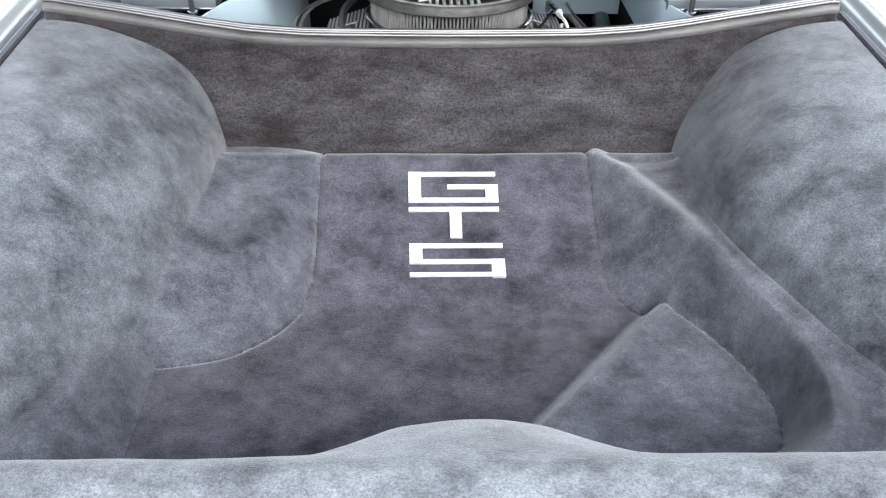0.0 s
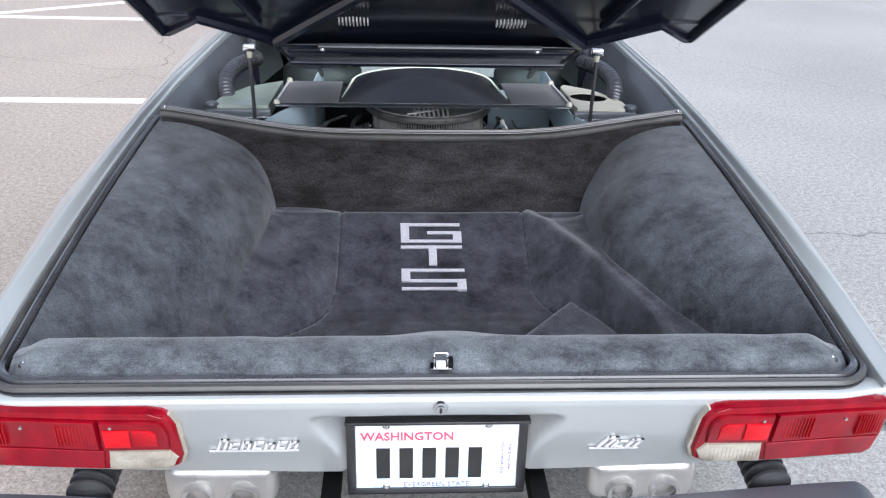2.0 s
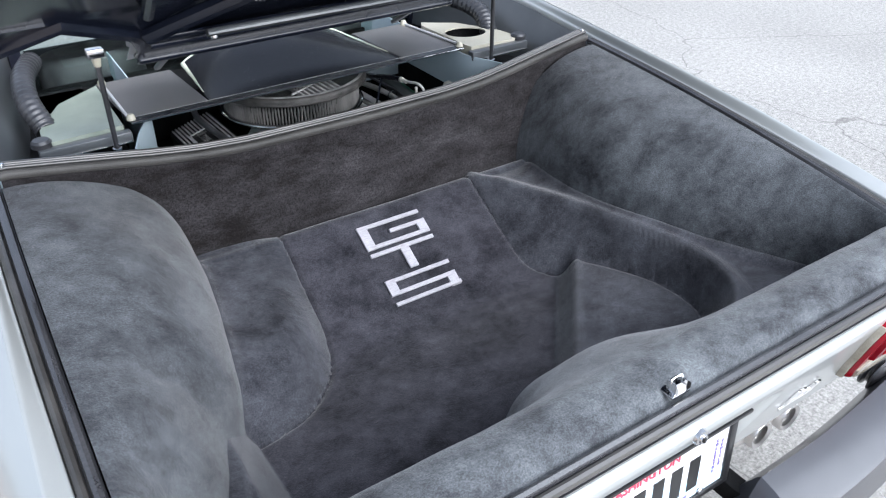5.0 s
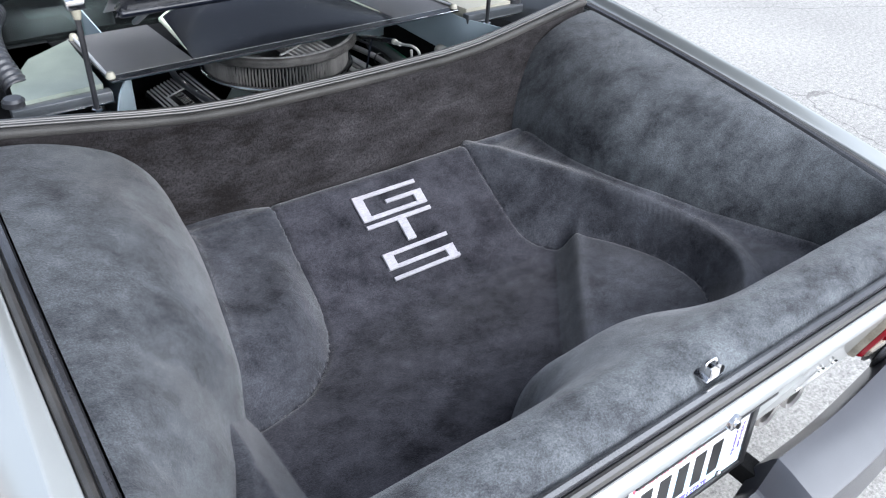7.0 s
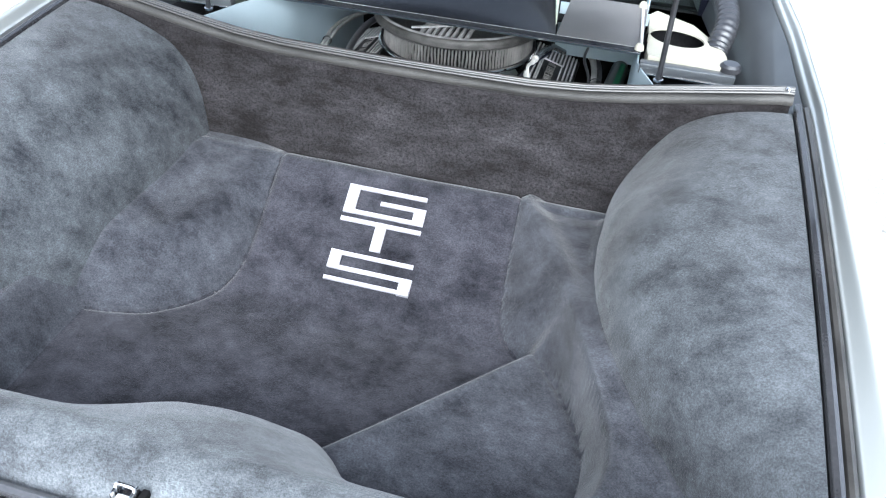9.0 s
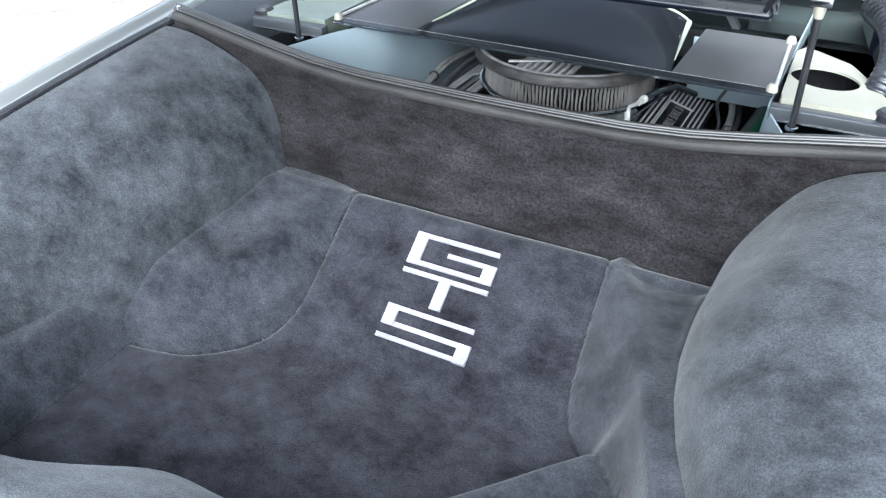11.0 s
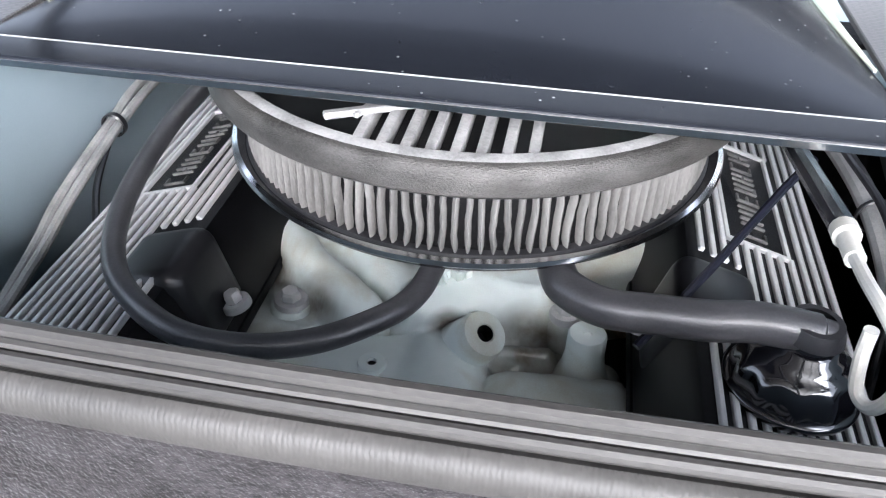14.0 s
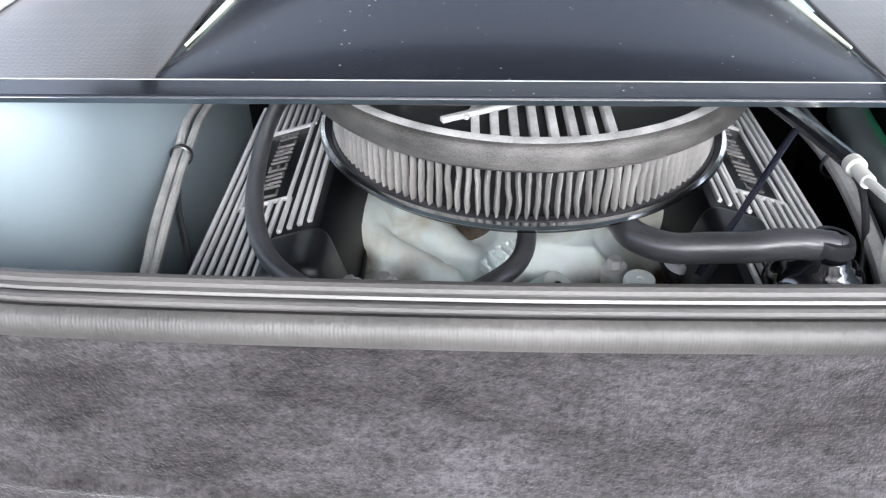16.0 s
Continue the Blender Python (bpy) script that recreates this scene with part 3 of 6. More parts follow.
def cut_along(bm, line):
    """Splits the sheet's faces along a crease, so that its edge runs clean."""
    near = [f for f in bm.faces if abs(f.calc_center_median().x) > 0.18 and abs(off(line, *f.calc_center_median().xy)) < 0.008]
    for (ax, ay), (bx, by) in zip(line, line[1:]):
        dx, dy = bx - ax, by - ay
        size = math.hypot(dx, dy)
        chosen = []
        for f in near:
            if f.is_valid:
                c = f.calc_center_median()
                t = ((c.x - ax) * dx + (c.y - ay) * dy) / size
                if -0.004 < t < size + 0.004 and abs((c.x - ax) * dy - (c.y - ay) * dx) / size < 0.006:
                    chosen.append(f)
        if not chosen:
            continue
        geom = set(chosen)
        for f in chosen:
            geom.update(f.edges)
            geom.update(f.verts)
        done = bmesh.ops.bisect_plane(bm, geom=list(geom), dist=0.0002, plane_co=(ax, ay, 0), plane_no=(-dy / size, dx / size, 0))
        near += [g for g in done["geom"] if isinstance(g, bmesh.types.BMFace)]
        for v in done["geom_cut"]:
            if isinstance(v, bmesh.types.BMVert):
                v.co.z = floor_height(v.co.x, v.co.y)


cut_along(whole, HUMP_FINE)
cut_along(whole, LEDGE_FINE)
# floor: shaded tone in the middle, half-shaded on hump, ledge and pad
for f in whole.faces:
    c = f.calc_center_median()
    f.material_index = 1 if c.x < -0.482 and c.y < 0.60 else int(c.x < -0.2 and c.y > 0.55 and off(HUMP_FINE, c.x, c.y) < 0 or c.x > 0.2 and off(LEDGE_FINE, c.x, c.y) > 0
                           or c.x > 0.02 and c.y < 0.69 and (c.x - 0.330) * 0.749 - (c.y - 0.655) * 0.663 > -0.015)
FLOOR = part("floor_carpet", whole, CARPET_SHADED, lining, flat=80)
FLOOR.data.materials.append(CARPET_HALF_SHADED)
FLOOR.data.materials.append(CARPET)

# front wall below the lip
rows = []
for i in range(111):
    x = -0.728 + 1.456 * i / 110
    ly, lz = lip(x)
    row = []
    for j in range(73):
        t = j / 72
        z = lz - (lz - 0.60) * t
        y = ly - (ly - 0.995) * smooth(0, 1, t) - 0.006 * math.sin(math.pi * t)
        for x0, x1, z0, z1 in ((0.03, 0.36, 0.735, 0.769), (-0.33, -0.13, 0.753, 0.742)):  # long creases in the nap
            u = (x - x0) / (x1 - x0)
            if 0 < u < 1:
                y -= 0.0034 * math.sin(math.pi * u) ** 0.5 * math.exp(-((z - z0 - (z1 - z0) * u) / 0.0042) ** 2)
        row.append((x, y, z))
    rows.append(row)
part("front_wall_carpet", sheet(rows), WALL_SHADED, lining, flat=80)

# side bolsters over the wheel arches


def bolster(side):
    rows = []
    for i in range(91):
        y = 0.105 + (1.045 - 0.105) * i / 90
        xr, zr = rim(y, side)
        foot = LEFT_FOOT if side < 0 else RIGHT_FOOT
        xf = side * along(y, foot)
        zf = along(y, [(0.1, 0.45), (0.54, 0.45), (0.62, 0.56), (1.0, 0.62)]) if side < 0 else along(y, [(0.1, 0.56), (0.5, 0.58), (1.0, 0.62)])
        if y > 0.9:
            zr = min(zr, lip(xr)[1])
        power = along(y, [(0.1, 1.2), (0.35, 1.4), (0.45, 1.7), (0.56, 1.75), (0.64, 1.8), (0.8, 2.2), (1.0, 2.15)]) if side < 0 else along(y, [(0.1, 1.3), (0.36, 1.6), (0.5, 2.1), (0.7, 2.5), (0.85, 2.4), (1.0, 2.1)])
        row = []
        for j in range(41):
            a = math.pi / 2 * j / 40
            u, v = math.sin(a) ** (2 / power), math.cos(a) ** (2 / power)
            x = xr + (xf - xr) * u
            z = zf + (zr - zf) * v
            w = 0.006 * noise.noise(Vector((x * 6, y * 6, z * 6 + side))) * math.sin(2 * a)
            row.append((x - side * w, y, z + w))
        rows.append(row)
    return sheet(rows)


part("side_carpet", bolster(-1), CARPET, lining, flat=80)
part("side_carpet", bolster(1), CARPET, lining, flat=80)

# rear shelf, with the bulge round the latch mechanism
rows = []
PLAIN = [(0.048, 0.758), (0.058, 0.773), (0.078, 0.786), (0.105, 0.792), (0.135, 0.789), (0.155, 0.778), (0.166, 0.76), (0.172, 0.72), (0.176, 0.64), (0.18, 0.56), (0.185, 0.47)]
BULGE = [(0.048, 0.758), (0.058, 0.773), (0.078, 0.786), (0.105, 0.792), (0.138, 0.789), (0.178, 0.771), (0.222, 0.746), (0.264, 0.709), (0.306, 0.640), (0.345, 0.560), (0.365, 0.47)]
for i in range(181):
    x = -0.755 + 1.51 * i / 180
    upper = smooth(-0.128, 0.018, x) * smooth(0.160, 0.030, x)
    lower = smooth(-0.250, -0.06, x) * smooth(0.285, 0.09, x)
    pts = []
    for k, (p, q) in enumerate(zip(PLAIN, BULGE)):
        b = upper + (lower - upper) * smooth(4.6, 8, k)
        pts.append(Vector((x, p[0] + (q[0] - p[0]) * b, p[1] + (q[1] - p[1]) * b)))
    row = curve_points(pts, 4)
    near = math.exp(-((x - 0.003) / 0.030) ** 2)
    for p in row:
        if p.y < 0.1:
            p.y += 0.018 * abs(x / 0.755) ** 6
        p.z -= 0.016 * near * math.exp(-((p.y - 0.060) / 0.020) ** 2)
        p.z += 0.005 * math.exp(-((abs(x - 0.003) - 0.030) / 0.008) ** 2) * math.exp(-((p.y - 0.068) / 0.020) ** 2)
        p.z += 0.003 * noise.noise(Vector((x * 12, p.y * 12, 4.0))) - 0.022 * smooth(0.70, 0.755, abs(x))
    rows.append(row)
part("rear_shelf_carpet", sheet(rows), SHELF_LIT, lining, flat=80)

# embroidered badge of plain bars on the sloping floor
badge = thing("embroidered_badge", (0.016, 0.848, 0.58), "tall white embroidered badge of angular bars stitched to the trunk carpet", "badge")
A, B = Vector((0.016, 0.936, 0)), Vector((0.018, 0.762, 0))
BARS = [("upper", [(0, .945, 0, .040), (0, .135, 0, .298), (0, .965, .256, .298), (.83, .965, .130, .298), (.42, .965, .130, .170)]),
        ("middle", [(0, .965, .343, .384), (.435, .56, .343, .636)]),
        ("lower", [(0, .98, .688, .728), (0, .135, .688, .870), (0, 1, .828, .870), (.86, 1, .828, 1), (0, 1, .959, 1)])]
for name, bars in BARS:
    for k, (u0, u1, v0, v1) in enumerate(bars):
        nu, nv = max(2, int((u1 - u0) * 10)), max(2, int((v1 - v0) * 22))
        top = []
        for i in range(nv + 1):
            v = v0 + (v1 - v0) * i / nv
            y = A.y + (B.y - A.y) * v
            top.append([(-0.070 + 0.175 * (u0 + (u1 - u0) * j / nu) + 0.004 * v, y, floor_height(0, y) + 0.004 + 0.0003 * k) for j in range(nu + 1)])
        part("white_bar", sheet(top, thick=-0.005), THREAD, badge)

# latch
latch = thing("trunk_latch", (0.003, 0.058, 0.775), "chrome trunk latch hook set in a notch of the carpet shelf", "latch")
part("latch_plate", box(-0.016, 0.022, 0.050, 0.080, 0.7745, 0.7785, 0.001), CHROME, latch)
part("side_plate", box(-0.0105, -0.0080, 0.052, 0.070, 0.777, 0.798, 0.0008), CHROME, latch)
part("side_plate", box(0.0130, 0.0155, 0.052, 0.070, 0.777, 0.798, 0.0008), CHROME, latch)
part("hook", tube(curve_points([(-0.0092, 0.062, 0.790), (-0.0092, 0.063, 0.799), (-0.006, 0.064, 0.8015), (0.011, 0.064, 0.8015), (0.0142, 0.063, 0.799), (0.0142, 0.062, 0.790)], 5), 0.0022, 8), CHROME, latch)
part("striker_block", box(-0.006, 0.011, 0.050, 0.060, 0.777, 0.791, 0.002), ALU, latch)
# solid black block in place of the shaded opening beside the hook
part("cavity", box(0.0165, 0.0245, 0.052, 0.074, 0.777, 0.7885, 0.0005), BAY_BLACK, latch)

# ---- car body ----
car = thing("sports_car", (0, 1.6, 0.0), "low silver-grey mid-engined sports car with its rear lid open", "car")


def ring_path(gap):
    """The opening's outline just outside the carpet, as (point, outward) pairs, open at the front lip."""
    pts = []
    for i in range(25):
        y = 1.075 - (1.075 - 0.10) * i / 24
        x, z = rim(y, -1)
        pts.append((x - gap, y, z - 0.006))
    for i in range(1, 9):
        a = math.pi / 2 * i / 8
        pts.append((rim(0.1, -1)[0] - gap + 0.060 * (1 - math.cos(a)), 0.10 - (0.048 + gap) * math.sin(a), along(a, [(0, 0.758), (1.57, 0.762)])))
    half = [Vector(p) for p in pts]
    mid = [Vector((x, 0.052 - gap, 0.762)) for x in (-0.5, -0.35, -0.2, -0.07)]
    left = half + mid
    whole = left + [Vector((-p.x, p.y, p.z)) for p in reversed(left)]
    out = []
    for i, p in enumerate(whole):
        d = whole[min(i + 1, len(whole) - 1)] - whole[max(i - 1, 0)]
        out.append((p, Vector((-d.y, d.x, 0)).normalized() * -1))
    return out


def bead(path, u, v, r, n=8):
    return [(p, o) for p, o in path], [(u + r * math.cos(2 * math.pi * i / n), v + r * math.sin(2 * math.pi * i / n)) for i in range(n)]


ring = ring_path(0.008)
seal = thing("trunk_seal", (0, 0.03, 0.75), "black double-ribbed rubber weatherstrip round the trunk opening", "weatherstrip")
part("inner_bead", strip(*bead(ring, 0.004, 0.004, 0.0085)), SEAL_GLOSS, seal)
# greyer than the inner bead: reflected sky put in its colour
part("outer_bead", strip(*bead(ring, 0.021, 0.001, 0.0075)), SEAL, seal, "glossy outer bead, coloured greyer for the sky it reflects")
part("base_strip", strip(ring, [(-0.006, -0.022), (0.028, -0.022), (0.028, -0.007), (0.012, -0.006), (-0.006, -0.006)]), RUBBER, seal)

# rubber buffers in the two rear corners of the opening
for s in (-1, 1):
    stop = thing("rubber_buffer", (s * 0.728, 0.092, 0.74), "small black rubber buffer with a bright bolt in the trunk corner", "buffer", "buffers in the trunk corners")
    part("base", lathe([(0, 0.768), (0.010, 0.768), (0.0125, 0.765), (0.014, 0.752), (0.014, 0.74)], (s * 0.728, 0.092, 0), 20), RUBBER, stop)
    part("bolt", lathe([(0, 0.7735), (0.0045, 0.773), (0.0062, 0.7705), (0.0062, 0.768)], (s * 0.728, 0.092, 0), 6), CHROME, stop, "bright hexagon bolt")

# lip moulding over the trunk's front wall
lip_path = []
for i in range(81):
    x = -0.730 + 1.460 * i / 80
    y, z = lip(x)
    lip_path.append(((x, y, z), (0, 1, 0)))
moulding = thing("lip_moulding", (0, 1.05, 0.83), "grey ribbed rubber moulding along the lip between trunk and engine bay", "moulding")
part("upper_bead", strip(*bead(lip_path, 0.0170, 0.0228, 0.0040, 10)), SEAL, moulding)
part("upper_line", strip(*bead(lip_path, 0.0118, 0.0208, 0.0024, 8)), SEAL, moulding)
part("middle_bead", strip(*bead(lip_path, 0.0072, 0.0178, 0.0032, 10)), SEAL, moulding)
part("groove_web", strip(lip_path, [(0.002, 0.010), (0.019, 0.021), (0.022, 0.012), (0.006, 0.002)]), RUBBER, moulding, "dark web in the grooves")
part("woven_band", strip(lip_path, [(0.0035, 0.0148), (0.0004, 0.0140), (-0.0026, 0.0112), (-0.0044, 0.0072), (-0.0048, 0.0030), (-0.0038, -0.0010), (-0.0012, -0.0028), (0.006, -0.002), (0.010, 0.012)]), WELT, moulding)
for s in (-1, 1):
    y, z = lip(0.718)
    part("end_screw", lathe([(0, 0.0035), (0.0035, 0.003), (0.0052, 0.001), (0.0052, -0.006)], (s * 0.718, y + 0.010, z + 0.0235), 12), CHROME, moulding, "bright screw at the end of the moulding")
# unseen face, pale so that it reflects light onto the manifold
part("back_flange", strip(lip_path, [(0.015, 0.020), (0.021, 0.021), (0.023, -0.22), (0.017, -0.22)]), BAY_PAINT, moulding, "unseen flange under the moulding, coloured pale to bounce light")


def body_side(side):
    """Rear quarter from the tail to the nose: inward-leaning rail beside the opening, shoulder edge, flank."""
    table = [(0.0, 0.796, 0.757), (0.05, 0.795, 0.765), (0.3, 0.794, 0.805), (0.55, 0.789, 0.840), (0.8, 0.781, 0.871), (1.05, 0.769, 0.900), (1.3, 0.735, 0.942), (1.6, 0.678, 0.988), (2.0, 0.615, 1.03), (2.3, 0.590, 1.05), (2.6, 0.58, 1.06)]
    edge = [(0.0, 0.835, 0.762), (0.05, 0.832, 0.769), (0.3, 0.825, 0.817), (0.55, 0.812, 0.859), (0.8, 0.797, 0.893), (1.05, 0.782, 0.922), (1.3, 0.750, 0.958), (1.6, 0.692, 0.998), (2.0, 0.628, 1.037), (2.6, 0.60, 1.064)]
    rows = []
    for i in range(61):
        y = 0.022 + 2.578 * i / 60
        xi = along(y, [(a, b) for a, b, c in table])
        zi = along(y, [(a, c) for a, b, c in table])
        xo = along(y, [(a, b) for a, b, c in edge])
        zo = along(y, [(a, c) for a, b, c in edge])
        wide = along(y, [(0, 0.842), (0.06, 0.848), (0.15, 0.857), (0.35, 0.874), (0.7, 0.890), (1.2, 0.880), (2.6, 0.850)])
        drop = along(y, [(0, 0.012), (0.06, 0.022), (0.35, 0.060), (0.7, 0.085), (1.3, 0.15), (2.6, 0.24)])
        prof = [(xi - 0.004, zi - 0.030), (xi - 0.002, zi - 0.004), (xi + 0.003, zi + 0.001), (xo - 0.008, zo - 0.002), (xo - 0.001, zo), (xo + 0.004, zo - 0.003), (xo + (wide - xo) * 0.55, zo - drop * 0.40),
                (wide - 0.006, zo - drop * 0.78), (wide, zo - drop - 0.012), (wide + 0.012, zo - drop - 0.06), (wide + 0.016, 0.52), (wide + 0.008, 0.40), (wide - 0.03, 0.29), (wide - 0.08, 0.22)]
        foot = along(y, [(0, 0.652), (0.05, 0.645), (0.14, 0.57), (0.3, 0.42), (0.55, 0.24)])
        prof = [(x, max(z, foot + 0.002 * k)) for k, (x, z) in enumerate(reversed(prof))][::-1]
        rows.append([(side * p.x, y, p.z) for p in curve_points([Vector((x, 0, z)) for x, z in prof], 4)])
    return sheet(rows)


for side in (-1, 1):
    part("rear_quarter", body_side(side), SILVER, car, flat=50)

# tail panel
LOWER = [(0.0, 0.574), (0.24, 0.578), (0.5, 0.588), (0.72, 0.598), (0.80, 0.602), (0.828, 0.618), (0.842, 0.66)]


def tail(x, z):
    y = 0.004 + 0.10 * (0.745 - z) * 0.25 + 0.016 * smooth(0.70, 0.82, abs(x)) + 0.026 * max(0.0, (abs(x) - 0.815) / 0.027) ** 2
    a = abs(x + 0.001)
    edge = 0.222 - 0.052 * smooth(0.705, 0.60, z)
    deep = smooth(edge, edge - 0.045, a) * smooth(0.712, 0.697, z)
    return y + 0.054 * deep


def undercut(ob):
    """Below the lock's height the tail slopes forward and in under its own upper edge."""
    for v in ob.data.vertices:
        d = max(0.0, 0.73 - v.co.z)
        v.co = (v.co.x * (1 + 0.32 * d), v.co.y + 0.393 * d, v.co.z - 0.31 * d)
    return ob


rows = []
for i in range(171):
    x = -0.842 + 1.684 * i / 170
    low = along(abs(x), LOWER)
    row = [(x, 0.046 + tail(x, 0.745), 0.744), (x, 0.024 + tail(x, 0.745), 0.7515), (x, 0.012 + tail(x, 0.745), 0.7505), (x, tail(x, 0.745) + 0.004, 0.7485), (x, tail(x, 0.745), 0.744)]
    for j in range(1, 41):
        z = 0.744 + (low - 0.744) * j / 40
        row.append((x, tail(x, z), z))
    row += [(x, tail(x, low) + 0.006, low - 0.004), (x, tail(x, low) + 0.04, low + 0.002)]
    rows.append(row)
undercut(part("tail_panel", sheet(rows), SILVER, car, flat=50))

# chrome lock and badges of plain chrome bars
lock = part("lock", join(lathe([(0, 0.010), (0.0075, 0.010), (0.0085, 0.007), (0.0125, 0.006), (0.014, 0.0), (0.014, -0.01)], (0, 0, 0), 24)), CHROME, car, "round chrome key lock")
lock.data.transform(Matrix.Translation((0.001, 0.004, 0.731)) @ Matrix.Rotation(radians(90), 4, "X"))
part("keyhole", box(-0.0012, 0.0032, -0.0085, -0.004, 0.7265, 0.7355, 0.0004), INK, lock)


def chrome_badge(x0, x1, z0, z1, n, slant, label):
    bms = []
    step = (x1 - x0) / n
    for i in range(n):
        x = x0 + step * i
        zt = z1 if i else z1 + 0.006
        m = Matrix.Translation((x, tail(x, z0) - 0.002, z0)) @ Matrix.Rotation(radians(90), 4, "X")
        h = zt - z0 if i % 3 != 1 else (zt - z0) * 0.8
        for a, b, c, d in ((0, 0.25, 0, 1), (0.15, 0.8, 0.82, 1), (0.15, 0.8, 0.0, 0.18)) if i % 2 else ((0, 0.25, 0, 1), (0.55, 0.8, 0, 1), (0.1, 0.8, 0.82, 1)):
            q = [(step * u + slant * h * v, h * v) for u, v in ((a, c), (b, c), (b, d), (a, d))]
            bms.append(prism(q, 0.004, m))
    y = tail((x0 + x1) / 2, z0) - 0.003
    bms.append(box(x0 - 0.012, x1, y - 0.002, y + 0.001, z0 - 0.005, z0 - 0.002))
    return undercut(part("chrome_badge", join(*bms), ALU, car, label, smooth=False))


chrome_badge(-0.390, -0.246, 0.640, 0.658, 7, 0.35, "slanted chrome script of seven strokes")
chrome_badge(0.285, 0.362, 0.636, 0.654, 3, 0.8, "slanted chrome badge of three strokes")


def tail_lamp(side):
    """Wedge-shaped lamp: dark red body, bright reflector, clear reversing lens."""
    lamp = thing("tail_lamp", (side * 0.625, 0, 0.61), "red tail lamp with a bright reflector and frosted clear reversing lens", "tail lamp", "tail lamps of the car")
    S = lambda u: side * u + (0.012 if side < 0 else 0.0)

    def face(x, z, out):
        return tail(S(x), z) - out

    def block(outline, out, mat, name, label="", back=0.006, inset=0.006):
        rows_ = []
        n = len(outline)
        cx, cz = sum(p[0] for p in outline) / n, sum(p[1] for p in outline) / n
        for k, (grow, o) in enumerate(((0, -back), (0, out * 0.7), (inset, out), (inset * 2.2, out + 0.001))):
            ring_ = []
            for x, z in outline:
                dx, dz = cx - x, cz - z
                r = math.hypot(dx, dz)
                ring_.append((S(x + dx / r * grow), face(x, z, o), z + dz / r * grow))
            rows_.append(ring_)
        bm_ = sheet(rows_, close_v=True)
        bm_.verts.ensure_lookup_table()
        bm_.faces.new(bm_.verts[-n:])
        return part(name, bm_, mat, lamp, label, flat=30)

    block([(0.455, 0.642), (0.462, 0.620), (0.478, 0.612), (0.60, 0.610), (0.785, 0.614), (0.800, 0.626), (0.806, 0.660), (0.806, 0.722), (0.797, 0.737), (0.770, 0.741), (0.51, 0.740), (0.485, 0.736), (0.470, 0.727), (0.462, 0.712)], 0.021, RED_LENS, "lamp_body", inset=0.004)
    block([(0.588, 0.618), (0.782, 0.621), (0.795, 0.630), (0.799, 0.664), (0.582, 0.661)], 0.026, RED_LENS, "lower_red_lens", inset=0.004)
    block([(0.589, 0.664), (0.800, 0.667), (0.800, 0.716), (0.792, 0.728), (0.589, 0.726)], 0.028, RED_LENS, "upper_red_lens", inset=0.004)
    block([(0.473, 0.664), (0.586, 0.664), (0.586, 0.726), (0.502, 0.726), (0.486, 0.722), (0.476, 0.711), (0.472, 0.695)], 0.030, RED_LENS, "inner_red_lens", inset=0.003)
    block([(0.478, 0.730), (0.50, 0.739), (0.780, 0.741), (0.797, 0.733), (0.792, 0.7305), (0.579, 0.728), (0.49, 0.726)], 0.022, RED_LENS, "upper_edge_lens", inset=0.002)
    block([(0.489, 0.674), (0.532, 0.674), (0.532, 0.712), (0.500, 0.712), (0.490, 0.705)], 0.033, MID_LENS, "gridded_lens", "medium red gridded lens", inset=0.002)
    block([(0.534, 0.674), (0.580, 0.674), (0.580, 0.712), (0.534, 0.712)], 0.034, BRIGHT_LENS, "reflector", "bright red reflector", inset=0.002)
    block([(0.460, 0.642), (0.469, 0.621), (0.484, 0.614), (0.585, 0.615), (0.580, 0.660), (0.474, 0.660)], 0.026, CLEAR_LENS, "reversing_lens", "frosted clear reversing lens", inset=0.004)
    block([(0.449, 0.642), (0.457, 0.617), (0.464, 0.616), (0.458, 0.645), (0.462, 0.700), (0.476, 0.729), (0.470, 0.731), (0.456, 0.706)], 0.012, CLEAR_LENS, "lamp_bezel", "pale edge of the lamp base", inset=0.001)
    # fine moulded ribs of the upper lens
    for x in [0.600 + 0.0058 * i for i in range(11)] + [0.744 + 0.0058 * i for i in range(9)]:
        part("lens_flute", box(S(x) - 0.0007, S(x) + 0.0007, face(x, 0.70, 0.0288), face(x, 0.70, 0.022), 0.674, 0.718, 0.0003, None, 1), MID_LENS, lamp)
    # fine upright ribs moulded in the clear lens
    for i in range(13):
        x = 0.488 + 0.0072 * i
        part("lens_rib", box(S(x) - 0.0011, S(x) + 0.0011, face(x, 0.64, 0.0275), face(x, 0.64, 0.020), 0.624, 0.652, 0.0004), CLEAR_LENS, lamp)
    for x, z in ((0.565, 0.7165), (0.71, 0.7195)):
        b = lathe([(0, 0.004), (0.003, 0.003), (0.0035, 0)], (0, 0, 0), 10)
        bmesh.ops.transform(b, matrix=Matrix.Translation((S(x), face(x, z, 0.030), z)) @ Matrix.Rotation(radians(90), 4, "X"), verts=b.verts)
        part("screw", b, CHROME, lamp)
    for ob in lamp.children:
        undercut(ob)
    return lamp


tail_lamp(-1)
tail_lamp(1)

